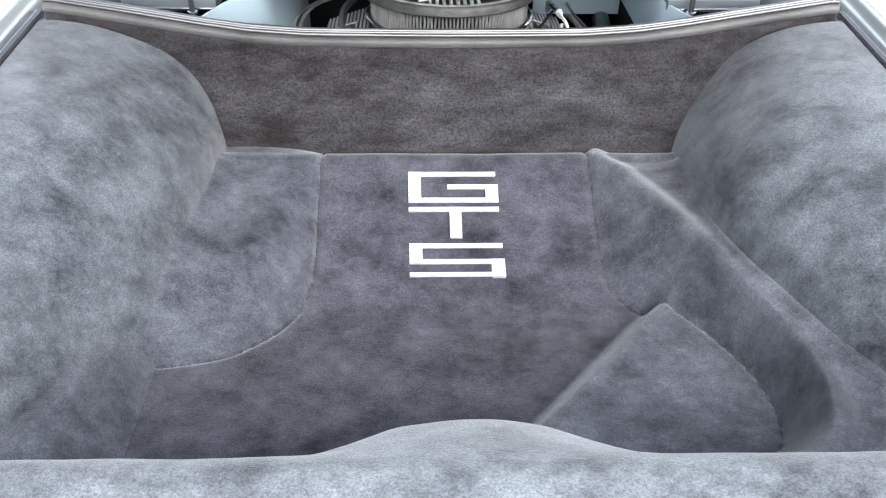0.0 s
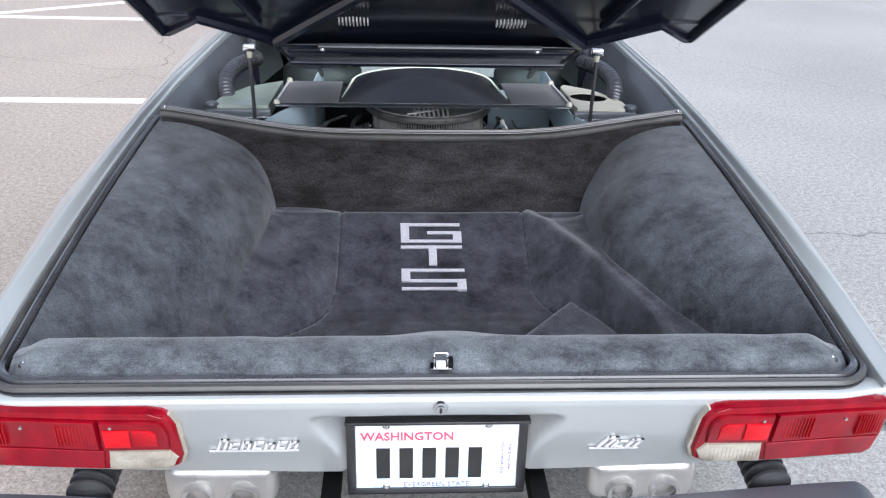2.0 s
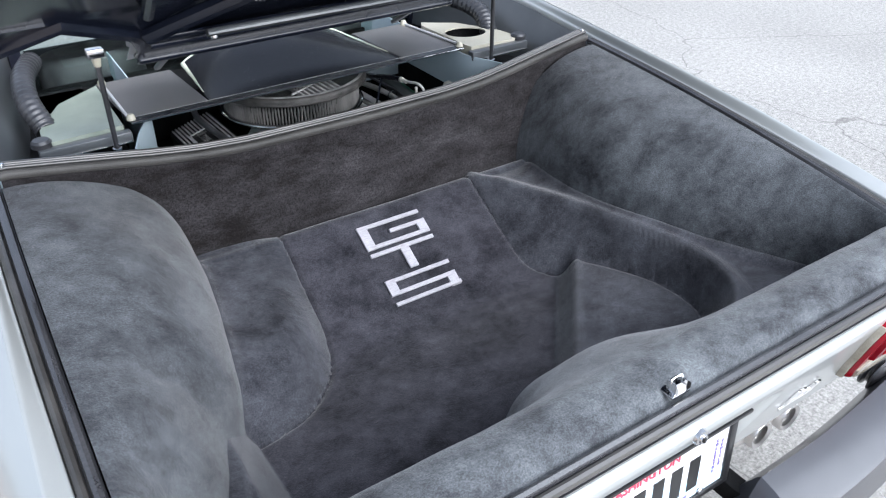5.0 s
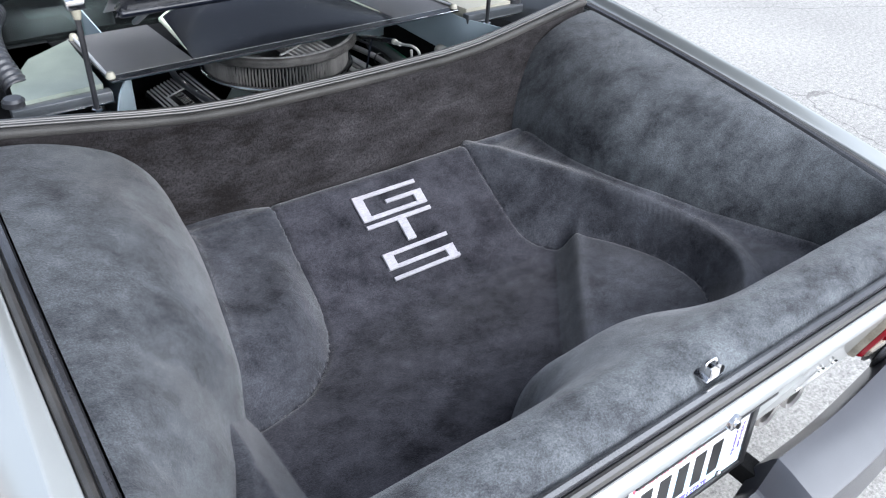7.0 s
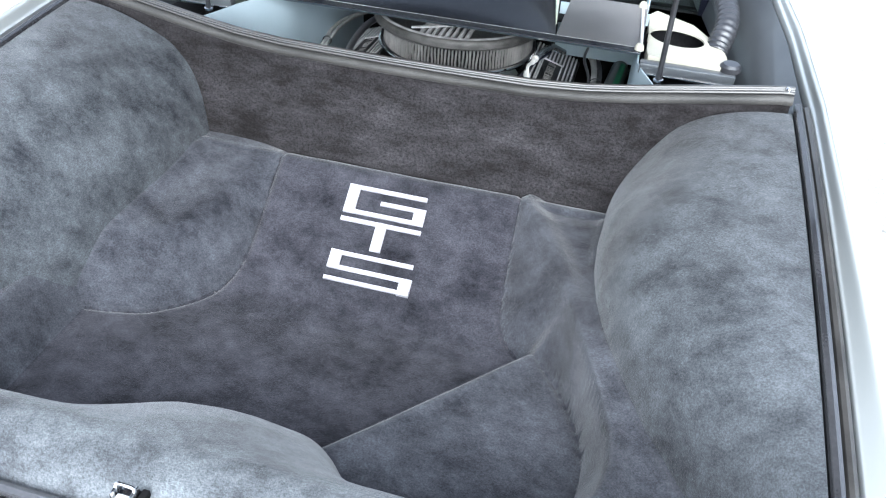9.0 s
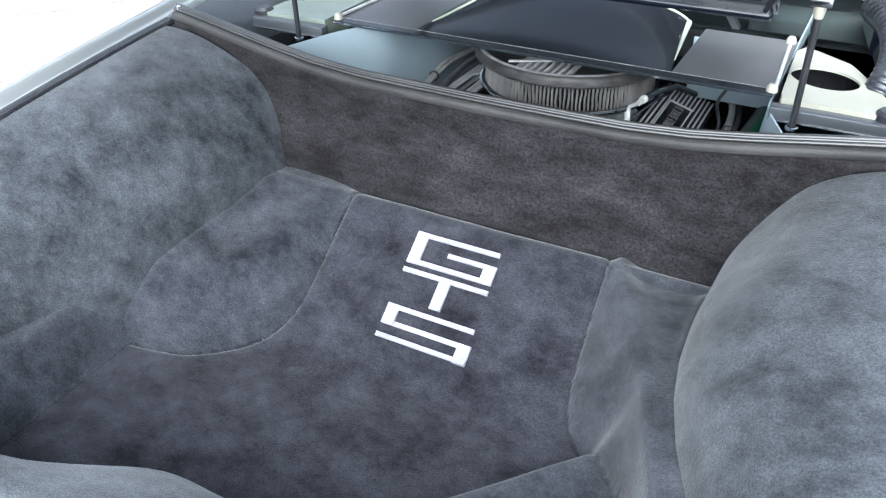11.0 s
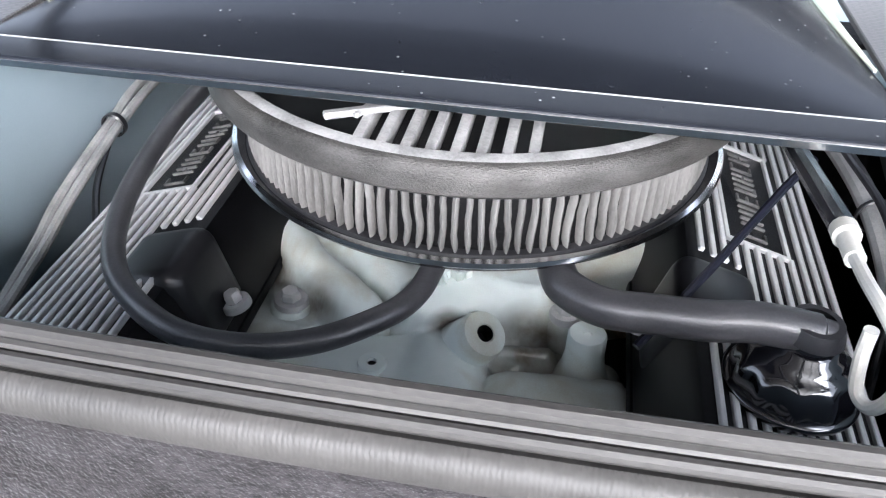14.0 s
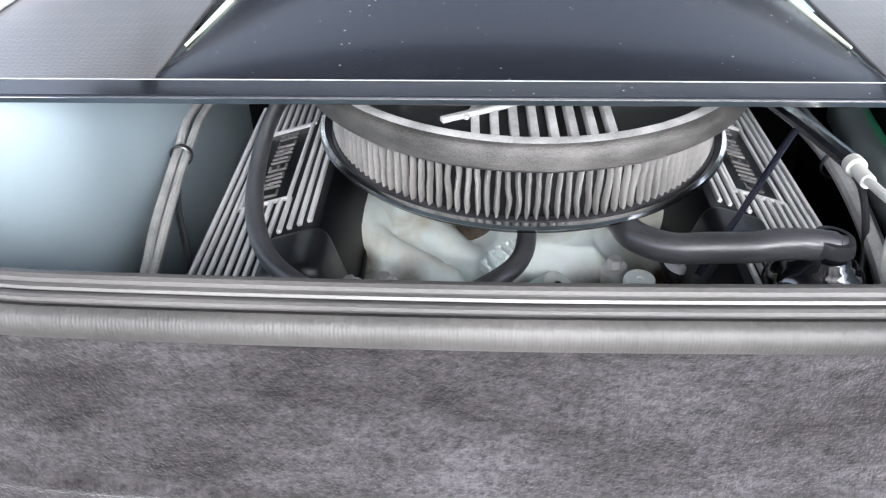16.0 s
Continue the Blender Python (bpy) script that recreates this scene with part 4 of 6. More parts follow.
# number plate: unreadable number kept as plain bars
plate = thing("license_plate", (-0.001, 0.03, 0.53), "white and pale blue license plate in a black frame", "license plate")
TILT_P = Matrix.Translation((-0.001, 0.045, 0.590)) @ Matrix.Rotation(radians(87), 4, "X") @ Matrix.Scale(1.016, 4)
part("sheet_metal", box(-0.152, 0.152, -0.076, 0.076, 0.0, 0.002, 0.0008, TILT_P), PLATE, plate)
part("frame", join(box(-0.164, 0.164, 0.0830, 0.0900, -0.004, 0.028, 0.0025, TILT_P), box(-0.164, 0.164, -0.087, -0.073, -0.004, 0.007, 0.003, TILT_P),
                   box(-0.164, -0.147, -0.08, 0.075, -0.004, 0.007, 0.003, TILT_P), box(0.147, 0.164, -0.08, 0.075, -0.004, 0.007, 0.003, TILT_P)), FRAME_BLACK, plate)
mount = [(-0.147, -0.062), (-0.11, -0.03), (-0.085, -0.045), (-0.05, -0.01), (-0.02, 0.018), (0.01, -0.012), (0.05, -0.035), (0.09, -0.02), (0.147, -0.045), (0.147, -0.073), (-0.147, -0.073)]
part("pale_blue_print", prism(mount, 0.0006, TILT_P @ Matrix.Translation((0, 0, 0.002))), PLATE_BLUE, plate, smooth=False)
lettering("WASHINGTON", 0.0245, RED_INK, TILT_P @ Matrix.Translation((-0.054, 0.034, 0.0032)), plate, "state_name", bold=0.0005)
lettering("EVERGREEN STATE", 0.0145, BLUE_INK, TILT_P @ Matrix.Translation((0.0, -0.071, 0.0032)), plate, "state_motto")
for word, x in (("COLLECTOR", 0.120), ("VEHICLE", 0.133)):
    for i, c in enumerate(word):
        lettering(c, 0.0088, BLUE_INK, TILT_P @ Matrix.Translation((x, 0.024 - 0.0085 * i - (0.006 if word == "VEHICLE" else 0), 0.0032)), plate, "small_letter")
for i in range(5):
    x = -0.098 + 0.042 * i
    part("number_bar", box(x - 0.0125, x + 0.0125, -0.052, 0.016, 0.002, 0.0034, m=TILT_P), INK, plate, smooth=False)
for x, z in ((-0.092, 0.066), (0.092, 0.066), (-0.092, -0.068), (0.092, -0.068)):
    part("screw", lathe([(0, 0.006), (0.004, 0.006), (0.0065, 0.004), (0.007, 0.001)], (0, 0, 0), 14, TILT_P @ Matrix.Translation((x, z, 0.002))), CHROME, plate)

# bumper
bumper = thing("rear_bumper", (0, -0.05, 0.40), "satin black rear bumper in two raised halves with a lower middle", "bumper")


def bumper_rows(x0, x1, ends, n):
    rows_ = []
    for i in range(n + 1):
        x = x0 + (x1 - x0) * i / n
        a = abs(x)
        up = min(1.0, max(0.0, (a - 0.168) / 0.034))
        end = smooth(0.865, 0.80, a)
        sweep = 0.035 * smooth(0.3, 0.85, a)
        zt, zo = 0.462 + 0.060 * up, 0.446 + 0.044 * up
        prof = [(0.028 + sweep, zt - 0.05), (0.004 + sweep, zt - 0.008), (-0.004 + sweep, zt), (-0.03 + sweep, zt - 0.007), (-0.085 + sweep, zo + 0.004), (-0.094 + sweep, zo - 0.004), (-0.100 + sweep, 0.40), (-0.08 + sweep, 0.37), (0.02 + sweep, 0.37)]
        cy, cz = -0.02 + sweep, 0.44
        rows_.append([(x, cy + (y - cy) * (0.35 + 0.65 * end ** 0.5), cz + (z - cz) * (0.35 + 0.65 * end ** 0.5)) for y, z in prof])
    return rows_


bm = sheet(bumper_rows(-0.85, 0.85, True, 300), close_v=True)
bm.verts.ensure_lookup_table()
bm.faces.new(bm.verts[:9])
bm.faces.new(bm.verts[-9:])
part("bumper_bar", bm, BUMPER, bumper, flat=24)
for x in (-0.205, 0.205):
    part("bracket", box(x - 0.018, x + 0.018, -0.02, 0.17, 0.43, 0.470, 0.003), BAY_BLACK, bumper, "black steel bumper bracket")
for s in (-1, 1):
    prof = [(0.0, 0.0)]
    for i in range(5):
        prof += [(0.030, 0.004 + 0.020 * i), (0.041, 0.008 + 0.020 * i), (0.042, 0.013 + 0.020 * i), (0.030, 0.018 + 0.020 * i)]
    prof.append((0.0, 0.115))
    part("bellows", lathe(prof, (0, 0, 0), 24, Matrix.Translation((s * 0.645, 0.030, 0.505)) @ Matrix.Rotation(radians(-80), 4, "X")), RUBBER, bumper, "ribbed rubber bellows of the bumper damper")
    can = thing("exhaust_silencer", (s * 0.43, 0.15, 0.43), "polished steel twin-outlet exhaust silencer under the tail", "exhaust", "exhaust silencers")
    part("can", box(s * 0.43 - 0.112, s * 0.43 + 0.112, 0.125, 0.235, 0.383, 0.484, 0.028, segments=5), SILENCER, can)
    part("heat_shield", box(s * 0.43 - 0.100, s * 0.43 + 0.100, 0.128, 0.23, 0.4880, 0.4910, 0.001), SILENCER, can)
    for dx in (-0.045, 0.045):
        part("outlet", lathe([(0.022, 0.02), (0.030, 0.024), (0.033, 0.018), (0.034, -0.03), (0.026, -0.03), (0.024, 0.01)], (0, 0, 0), 24,
                             Matrix.Translation((s * 0.43 + dx, 0.132, 0.421)) @ Matrix.Rotation(radians(90), 4, "X")), SILENCER, can)
part("tail_inner_panel", box(-0.78, 0.78, 0.160, 0.166, 0.50, 0.742, 0.001), BAY_BLACK, car)

# ---- engine bay ----
for s in (-1, 1):
    rows = []
    for i in range(25):
        y = 1.085 + 0.72 * i / 24
        bend = 0.05 * smooth(1.25, 1.09, y)
        rows.append([(s * ((0.448 if s > 0 else along(y, [(1.0, 0.52), (1.12, 0.475), (1.22, 0.437), (1.31, 0.388), (1.345, 0.376), (1.5, 0.366), (1.85, 0.352)])) + (bend if s > 0 else 0) - (0.10 * (0.868 - z) * smooth(1.09, 1.2, y) if s > 0 else 0)), y, z) for z in ((0.868, 0.84, 0.78, 0.70, 0.60, 0.50, 0.40) if s < 0 else (0.868, 0.84, 0.80, 0.765))])
    part("bay_side_panel", sheet(rows, thick=0.003), BAY_PAINT, car, "pale blue-grey painted engine bay side panel")
    # outboard box under the screen, and the inner face of the buttress
    part("outboard_tray", box(min(s * 0.45, s * 0.70), max(s * 0.45, s * 0.70), 1.10, 1.75, 0.80, 0.806), BAY_BLACK, car)
    rows = []
    for i in range(31):
        y = 1.075 + 0.95 * i / 30
        xt = along(y, [(1.0, 0.763), (1.08, 0.757), (1.3, 0.728), (1.6, 0.670), (2.05, 0.598)])
        zt = along(y, [(1.0, 0.880), (1.08, 0.888), (1.3, 0.930), (1.6, 0.975), (2.05, 1.015)])
        xb = along(y, [(1.0, 0.70), (1.2, 0.675), (1.6, 0.60), (2.05, 0.52)])
        rows.append([(s * (xt + (xb - xt) * t - 0.012 * math.sin(math.pi * t)), y, zt + (0.80 - zt) * t) for t in (j / 10 for j in range(11))])
    part("buttress_inner_panel", sheet(rows), DARK_PAINT, car, "dark grey inner face of the roof buttress")
part("bay_bulkhead", box(0.235, 0.47, 1.600, 1.604, 0.70, 0.835, 0.001), BAY_PAINT, car, "pale blue-grey painted bulkhead")
# no such panel known: black sheet added for the dark behind the hoses
part("inner_shield", box(0.452, 0.456, 1.10, 1.78, 0.37, 0.775, 0.001), BAY_BLACK, car, "added black panel for the dark low side of the engine bay")
part("bay_corner_panel", box(0.425, 0.429, 1.086, 1.175, 0.45, 0.775, 0.001), BAY_PAINT, car, "pale blue-grey corner panel")
# added plate, not known on the car: keeps light off the bulkhead
part("bay_shelf", box(-0.66, 0.66, 1.555, 1.73, 0.800, 0.806, 0.002), BAY_BLACK, car, "added black plate blocking light before the rear window")
part("bay_floor", box(-0.70, 0.70, 1.08, 1.80, 0.36, 0.37), BAY_BLACK, car)
# unseen wall, coloured pale to throw light back into the bay
part("bay_rear_wall", box(-0.70, 0.70, 1.075, 1.082, 0.36, 0.80), BAY_PAINT, car)
part("firewall", box(-0.70, 0.70, 1.78, 1.80, 0.36, 0.80, 0.004), BAY_BLACK, car)
part("trunk_floor_pan", box(-0.74, 0.74, 0.20, 1.08, 0.435, 0.465, 0.01), BAY_BLACK, car)

EX = 0.026  # middle line of the engine, in the engine's own upright frame
ENGINE_SEAT = Matrix.Translation((0.0229, 1.3092, 0.7777)) @ Euler([radians(a) for a in (-1.96, 0.23, 0.57)]).to_matrix().to_4x4() @ Matrix.Translation((-0.03, -1.3, -0.78))

# intake manifold
manifold = thing("intake_manifold", (EX, 1.3, 0.60), "pale greenish cast alloy intake manifold with bosses and bolts", "intake manifold")


def reach(x, y, line):
    """Distance from a line of points in plan."""
    return abs(off(line, x, y))


RUNNERS = [([(-0.120, 1.440), (-0.122, 1.385), (-0.102, 1.357), (-0.070, 1.332), (-0.044, 1.310)], 0.020, 0.675), ([(-0.070, 1.450), (-0.056, 1.396), (-0.034, 1.362), (0.002, 1.332)], 0.023, 0.670),
           ([(0.014, 1.322), (0.058, 1.346), (0.100, 1.376), (0.165, 1.412)], 0.028, 0.684), ([(0.086, 1.258), (0.150, 1.262)], 0.034, 0.652), ([(0.160, 1.395), (0.164, 1.43)], 0.024, 0.668),
           ([(0.030, 1.285), (0.030, 1.22)], 0.034, 0.664), ([(0.098, 1.325), (0.150, 1.304)], 0.016, 0.634), ([(0.060, 1.300), (0.105, 1.306)], 0.007, 0.645)]


def casting(x, y):
    u = x - EX
    heights = [0.598 + 0.026 * smooth(1.325, 1.285, y) - 0.05 * smooth(0.150, 0.185, abs(u) + 0.02 * noise.noise(Vector((0, y * 24, 0.5))))]
    for line_, r, top in RUNNERS:
        d = reach(x, y, line_)
        heights.append(top - r + r * math.sqrt(max(1 - (d / r) ** 2, 0)) if d < r else top - r - (d - r) * 2)
    # smooth sloping front block and the middle plenum
    front = 0.652 + 0.06 * min(0.0, 1.295 - y) - 2.0 * max(0.0, y - 1.290 - 0.25 * (x + 0.02)) - 1.2 * max(0.0, x - 0.045) - 0.9 * max(0.0, -0.135 - x)
    plenum = 0.682 - 1.3 * max(0.0, abs(x - 0.052) - 0.045 - 0.3 * max(0, y - 1.38)) - 2.2 * max(0.0, 1.335 + 0.25 * max(0.0, 0.05 - x) - y)
    # bolted flange on the outer side, with a wavy cast edge
    edge = -0.146 + 0.005 * math.sin(y * 95) + 0.10 * max(0.0, 1.33 - y)
    plate = 0.646 + 0.12 * max(0.0, y - 1.335) - 2.5 * max(0.0, edge - x) - 1.5 * max(0.0, x + 0.062) - 2.5 * max(0.0, 1.292 - y) - 2.0 * max(0.0, y - 1.47)
    heights += [front, plenum, plate]
    z = math.log(sum(math.exp(400 * (h - 0.65)) for h in heights)) / 400 + 0.65
    return z + 0.0012 * noise.noise(Vector((x * 40, y * 40, 1))) + 0.0004 * noise.noise(Vector((x * 160, y * 160, 1)))


rows = []
for i in range(151):
    y = 1.09 + 0.46 * i / 150
    rows.append([(x, y, casting(x, y)) for x in (EX - 0.175 + 0.35 * j / 120 for j in range(121))])
part("casting", sheet(rows), MANIFOLD, manifold, flat=70)


def hex_bolt(at, parent, m=None, size=0.0095):
    bm_ = lathe([(0, 0.010), (size * 0.75, 0.010), (size * 0.95, 0.008), (size * 0.95, 0.002)], (0, 0, 0), 6)
    bm_ = join(bm_, lathe([(size * 0.9, 0.002), (size * 1.5, 0.002), (size * 1.6, 0.0), (size * 1.6, -0.004)], (0, 0, 0), 20))
    bmesh.ops.transform(bm_, matrix=Matrix.Translation(at) @ (m or Matrix()), verts=bm_.verts)
    return part("bolt", bm_, ALU, parent, "bright hexagon bolt")


for x, y, z, r in ((-0.1010, 1.3145, 0.647, 1.0), (0.1165, 1.3285, 0.659, 0.66)):
    part("bolt_boss", lathe([(0.0, z + 0.004), (0.0155 * r, z + 0.003), (0.0175 * r, z + 0.001), (0.019 * r, z - 0.006), (0.022 * r, z - 0.030)], (x, y, 0), 24), MANIFOLD, manifold)
    hex_bolt((x, y, z + 0.006), manifold, size=0.0088 if r == 1.0 else 0.0078)
tilt_boss = Matrix.Translation((0.052, 1.286, 0.664)) @ Matrix.Rotation(radians(20), 4, "X") @ Matrix.Rotation(radians(31), 4, "Y")
part("sender_boss", lathe([(0.0062, -0.006), (0.0062, 0.014), (0.0074, 0.016), (0.0172, 0.015), (0.0188, 0.011), (0.0205, -0.010), (0.023, -0.024), (0.030, -0.036)], (0, 0, 0), 32, tilt_boss), MANIFOLD, manifold, "angled boss with a dark threaded hole")
part("thread_hole", lathe([(0, 0.004), (0.0060, 0.004), (0.0062, 0.0161)], (0, 0, 0), 20, tilt_boss), BAY_BLACK, manifold)
part("filler_boss", lathe([(0, 0.7178), (0.0026, 0.7180), (0.0034, 0.7195), (0.0132, 0.7195), (0.0145, 0.7175), (0.0148, 0.70), (0.0165, 0.688), (0.023, 0.668)], (0.1335, 1.2955, -0.042), 28), MANIFOLD, manifold)
z = casting(-0.020, 1.258)
part("small_boss", lathe([(0.0035, z - 0.006), (0.0035, z + 0.003), (0.010, z + 0.003), (0.013, z - 0.004)], (-0.020, 1.258, 0), 20), MANIFOLD, manifold)
part("small_hole", lathe([(0, z + 0.0005), (0.0036, z + 0.0005), (0.0037, z + 0.0032)], (-0.020, 1.258, 0), 14), BAY_BLACK, manifold)
part("outlet_neck", box(0.138, 0.166, 1.258, 1.286, 0.612, 0.646, 0.006, segments=3), MANIFOLD, manifold)
rng = random.Random(5)
for i in range(7):  # raised cast marks in a slanting row
    x, y = -0.004 + 0.0066 * i, 1.310 + 0.0047 * i
    m = Matrix.Translation((x, y, casting(x, y) + 0.003)) @ Matrix.Rotation(radians(14), 4, "X") @ Matrix.Rotation(radians(38 + rng.uniform(-8, 8)), 4, "Z")
    stem = box(-0.0036, -0.0006, -0.0068, 0.0068, -0.006, 0.0062, 0.0012, m)
    foot = box(-0.0036, 0.0032, *rng.choice(((-0.0068, -0.0034), (-0.0016, 0.0018), (0.0034, 0.0068))), -0.006, 0.0062, 0.0012, m)
    part("cast_mark", join(stem, foot), MANIFOLD, manifold)
part("carburettor_base", lathe([(0.0, 0.76), (0.05, 0.76), (0.05, 0.70), (0.060, 0.69), (0.062, 0.65)], (EX, 1.43, 0), 24), GREASE, manifold)

# engine block below
block_ = thing("engine_block", (EX, 1.4, 0.37), "black grimy engine block below the manifold", "engine block")
part("block", box(EX - 0.20, EX + 0.20, 1.12, 1.78, 0.37, 0.62, 0.02), BAY_BLACK, block_)
for s in (-1, 1):
    part("head", box(EX + s * 0.245 - 0.070, EX + s * 0.245 + 0.070, 1.13, 1.70, 0.50, 0.640, 0.015), BAY_BLACK, block_)

# valve covers
RIB_X = [-0.052 + 0.0095 * i for i in range(12)]


def valve_cover(side):
    cover = thing("valve_cover", (EX + side * 0.235, 1.36, 0.65), "black crinkle-finish valve cover with polished longitudinal fins", "valve cover", "pair of valve covers")
    m = Matrix.Translation((EX + (0.230 if side > 0 else -0.238), 1.405 if side > 0 else 1.388, 0.714)) @ Matrix.Rotation(radians(side * 17), 4, "Y")
    rows_ = []
    for k, (h, grow) in enumerate(((-0.075, 0.006), (-0.06, 0.004), (-0.012, 0.0), (-0.003, -0.003), (0.0, -0.010))):
        ring_ = []
        for qx, qy in ((-1, -1), (1, -1), (1, 1), (-1, 1)):
            for i in range(5):
                a = math.pi / 8 * i + {(-1, -1): math.pi, (1, -1): 1.5 * math.pi, (1, 1): 0, (-1, 1): 0.5 * math.pi}[(qx, qy)]
                ring_.append(m @ Vector((qx * 0.052 + (0.012 + grow) * math.cos(a), (0.195 if qy > 0 else -0.250) + (0.012 + grow) * math.sin(a), h)))
        rows_.append(ring_)
    bm_ = sheet(rows_, close_v=True)
    bm_.verts.ensure_lookup_table()
    bm_.faces.new(bm_.verts[-20:])
    part("shell", bm_, COVER_BLACK, cover, flat=40)
    inner = -side
    c = -0.003
    stop = -0.090 if side < 0 else -0.068
    for i, x in enumerate(RIB_X):
        u = x * inner  # positive towards the engine's middle
        spans = [(-0.252, 0.198)]
        if -0.029 < x - c < 0.029:
            spans = [(-0.252, -0.032), (0.118, 0.198)]
        if u > 0.020:  # these stop short of the raised pad
            spans = [(-0.252, stop - 0.062), (stop + 0.2 * (u - 0.024), spans[0][1])] + spans[1:]
        for a, b in spans:
            part("fin", box(x - 0.0021, x + 0.0021, a, b, -0.002, 0.0034, 0.0008, m, 1), ALU, cover)
    for a, b, y0, y1 in ((-0.027, 0.027, -0.034, -0.030), (-0.027, 0.027, 0.116, 0.120), (-0.027, -0.0235, -0.034, 0.120), (0.0235, 0.027, -0.034, 0.120)):
        part("badge_border", box(c + a, c + b, y0, y1, -0.002, 0.003, 0.0005, m, 1), ALU, cover)
    for i in range(8):
        y = -0.020 + 0.0168 * i
        strokes = [(-0.010, 0.010, 0.0, 0.0022)]
        strokes += [(-0.010, -0.0078, 0.0, 0.010), (0.0078, 0.010, 0.0, 0.010)] if i % 3 == 0 else [(-0.010, 0.010, 0.0078, 0.010)]
        strokes += [(-0.0011, 0.0011, 0.0, 0.010)] if i % 2 else [(0.0078, 0.010, 0.0, 0.010)]
        part("badge_stroke", join(*[box(c + a, c + b, y + p, y + q, -0.001, 0.0022, 0.0004, m, 1) for a, b, p, q in strokes]), BADGE_ALU, cover)
    # raised flat with its hold-down bolt
    part("raised_pad", box(inner * 0.041 - 0.031, inner * 0.041 + 0.031, stop - 0.074, stop - 0.004, -0.07, 0.006, 0.014, m, 4), PAD_BLACK, cover, "satin black raised pad")
    part("flange", box(-0.072, 0.072, -0.266, 0.212, -0.082, -0.074, 0.002, m), COVER_BLACK, cover)
    b = hex_bolt((0, 0, 0), cover, size=0.007)
    b.data.transform(m @ Matrix.Translation((inner * 0.078, stop - 0.034, -0.050)))
    return cover


valve_cover(-1)
right_cover = valve_cover(1)

# air cleaner
AC = Vector((0.0275, 1.4265, 0))
cleaner = thing("air_cleaner", (AC.x, AC.y, 0.76), "round finned air cleaner with a grey pleated filter element", "air cleaner")
part("base_pan", lathe([(0.0, 0.755), (0.10, 0.755), (0.15, 0.7605), (0.178, 0.7605), (0.186, 0.764), (0.1905, 0.770), (0.188, 0.774), (0.184, 0.772), (0.178, 0.7665), (0.0, 0.765)], AC, 96), GLOSS_BLACK, cleaner)
part("base_rim", lathe([(0.1905, 0.7690), (0.1925, 0.7710), (0.1915, 0.7740), (0.188, 0.7750), (0.1875, 0.7730)], AC, 96), CHROME, cleaner, "polished rolled rim")
N = 138
pleats = []
bm = bmesh.new()
for i in range(N):
    rings = []
    for j in range(11):
        t = j / 10
        da = 0.22 * noise.noise(Vector((i * 1.7, t * 2.4, 0))) + 0.12 * noise.noise(Vector((i * 5.3, t * 6.0, 3)))
        a = 2 * math.pi * (i + da) / N
        c, d = Vector((math.cos(a), math.sin(a), 0)), Vector((-math.sin(a), math.cos(a), 0))
        w = (0.0023 + 0.0003 * noise.noise(Vector((i * 2.3, t * 3, 7)))) * (0.55 if j in (0, 10) else 1.0)
        mid = AC + c * 0.1725 + Vector((0, 0, 0.7705 + 0.060 * t))
        rings.append([bm.verts.new(mid + d * w * math.cos(b) + c * (0.0075 * math.sin(b) * (0.8 if j in (0, 10) else 1.0))) for b in (math.pi * k / 6 for k in range(7))])
    pleats.append(rings)
for rings, after in zip(pleats, pleats[1:] + pleats[:1]):
    for j in range(10):
        p, q, u, v = rings[j], rings[j + 1], after[j], after[j + 1]
        for k in range(6):
            bm.faces.new((p[k], p[k + 1], q[k + 1], q[k]))
        bm.faces.new((u[6], p[0], q[0], v[6]))
    bm.faces.new(rings[0])
part("filter_element", bm, FILTER, cleaner, "grey pleated filter paper", flat=60)
part("lower_seal", lathe([(0.150, 0.766), (0.150, 0.7715), (0.180, 0.7715), (0.183, 0.769), (0.183, 0.766)], AC, 96), RUBBER, cleaner, "black sealing ring")
part("upper_seal", lathe([(0.150, 0.824), (0.184, 0.824), (0.185, 0.829), (0.150, 0.829)], AC, 96), RUBBER, cleaner, "black sealing ring")
# black cylinder over the paper's inner faces: shade between the pleats as colour
part("filter_core", lathe([(0.1738, 0.767), (0.1738, 0.831)], AC, 128), BAY_BLACK, cleaner)
part("top_plate", lathe([(0.0, 0.8405), (0.187, 0.8405), (0.1875, 0.842), (0.1875, 0.83)], AC, 96), COVER_BLACK, cleaner, "sunken black top of the air cleaner")
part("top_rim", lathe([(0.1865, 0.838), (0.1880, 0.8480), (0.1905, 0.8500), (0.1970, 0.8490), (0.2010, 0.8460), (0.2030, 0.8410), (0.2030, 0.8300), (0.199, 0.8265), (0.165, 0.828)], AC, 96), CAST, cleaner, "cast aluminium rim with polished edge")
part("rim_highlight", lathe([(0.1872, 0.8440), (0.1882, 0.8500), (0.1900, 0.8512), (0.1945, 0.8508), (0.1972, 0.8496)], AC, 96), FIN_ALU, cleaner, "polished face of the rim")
for i in range(8):
    x = AC.x - 0.046 + 0.0145 * i
    r = 0.1885
    long = math.sqrt(r * r - (x - AC.x) ** 2)
    part("fin", box(x - 0.0032, x + 0.0032, AC.y - long, AC.y + long, 0.840, 0.8508, 0.0012, None, 2), FIN_ALU, cleaner)
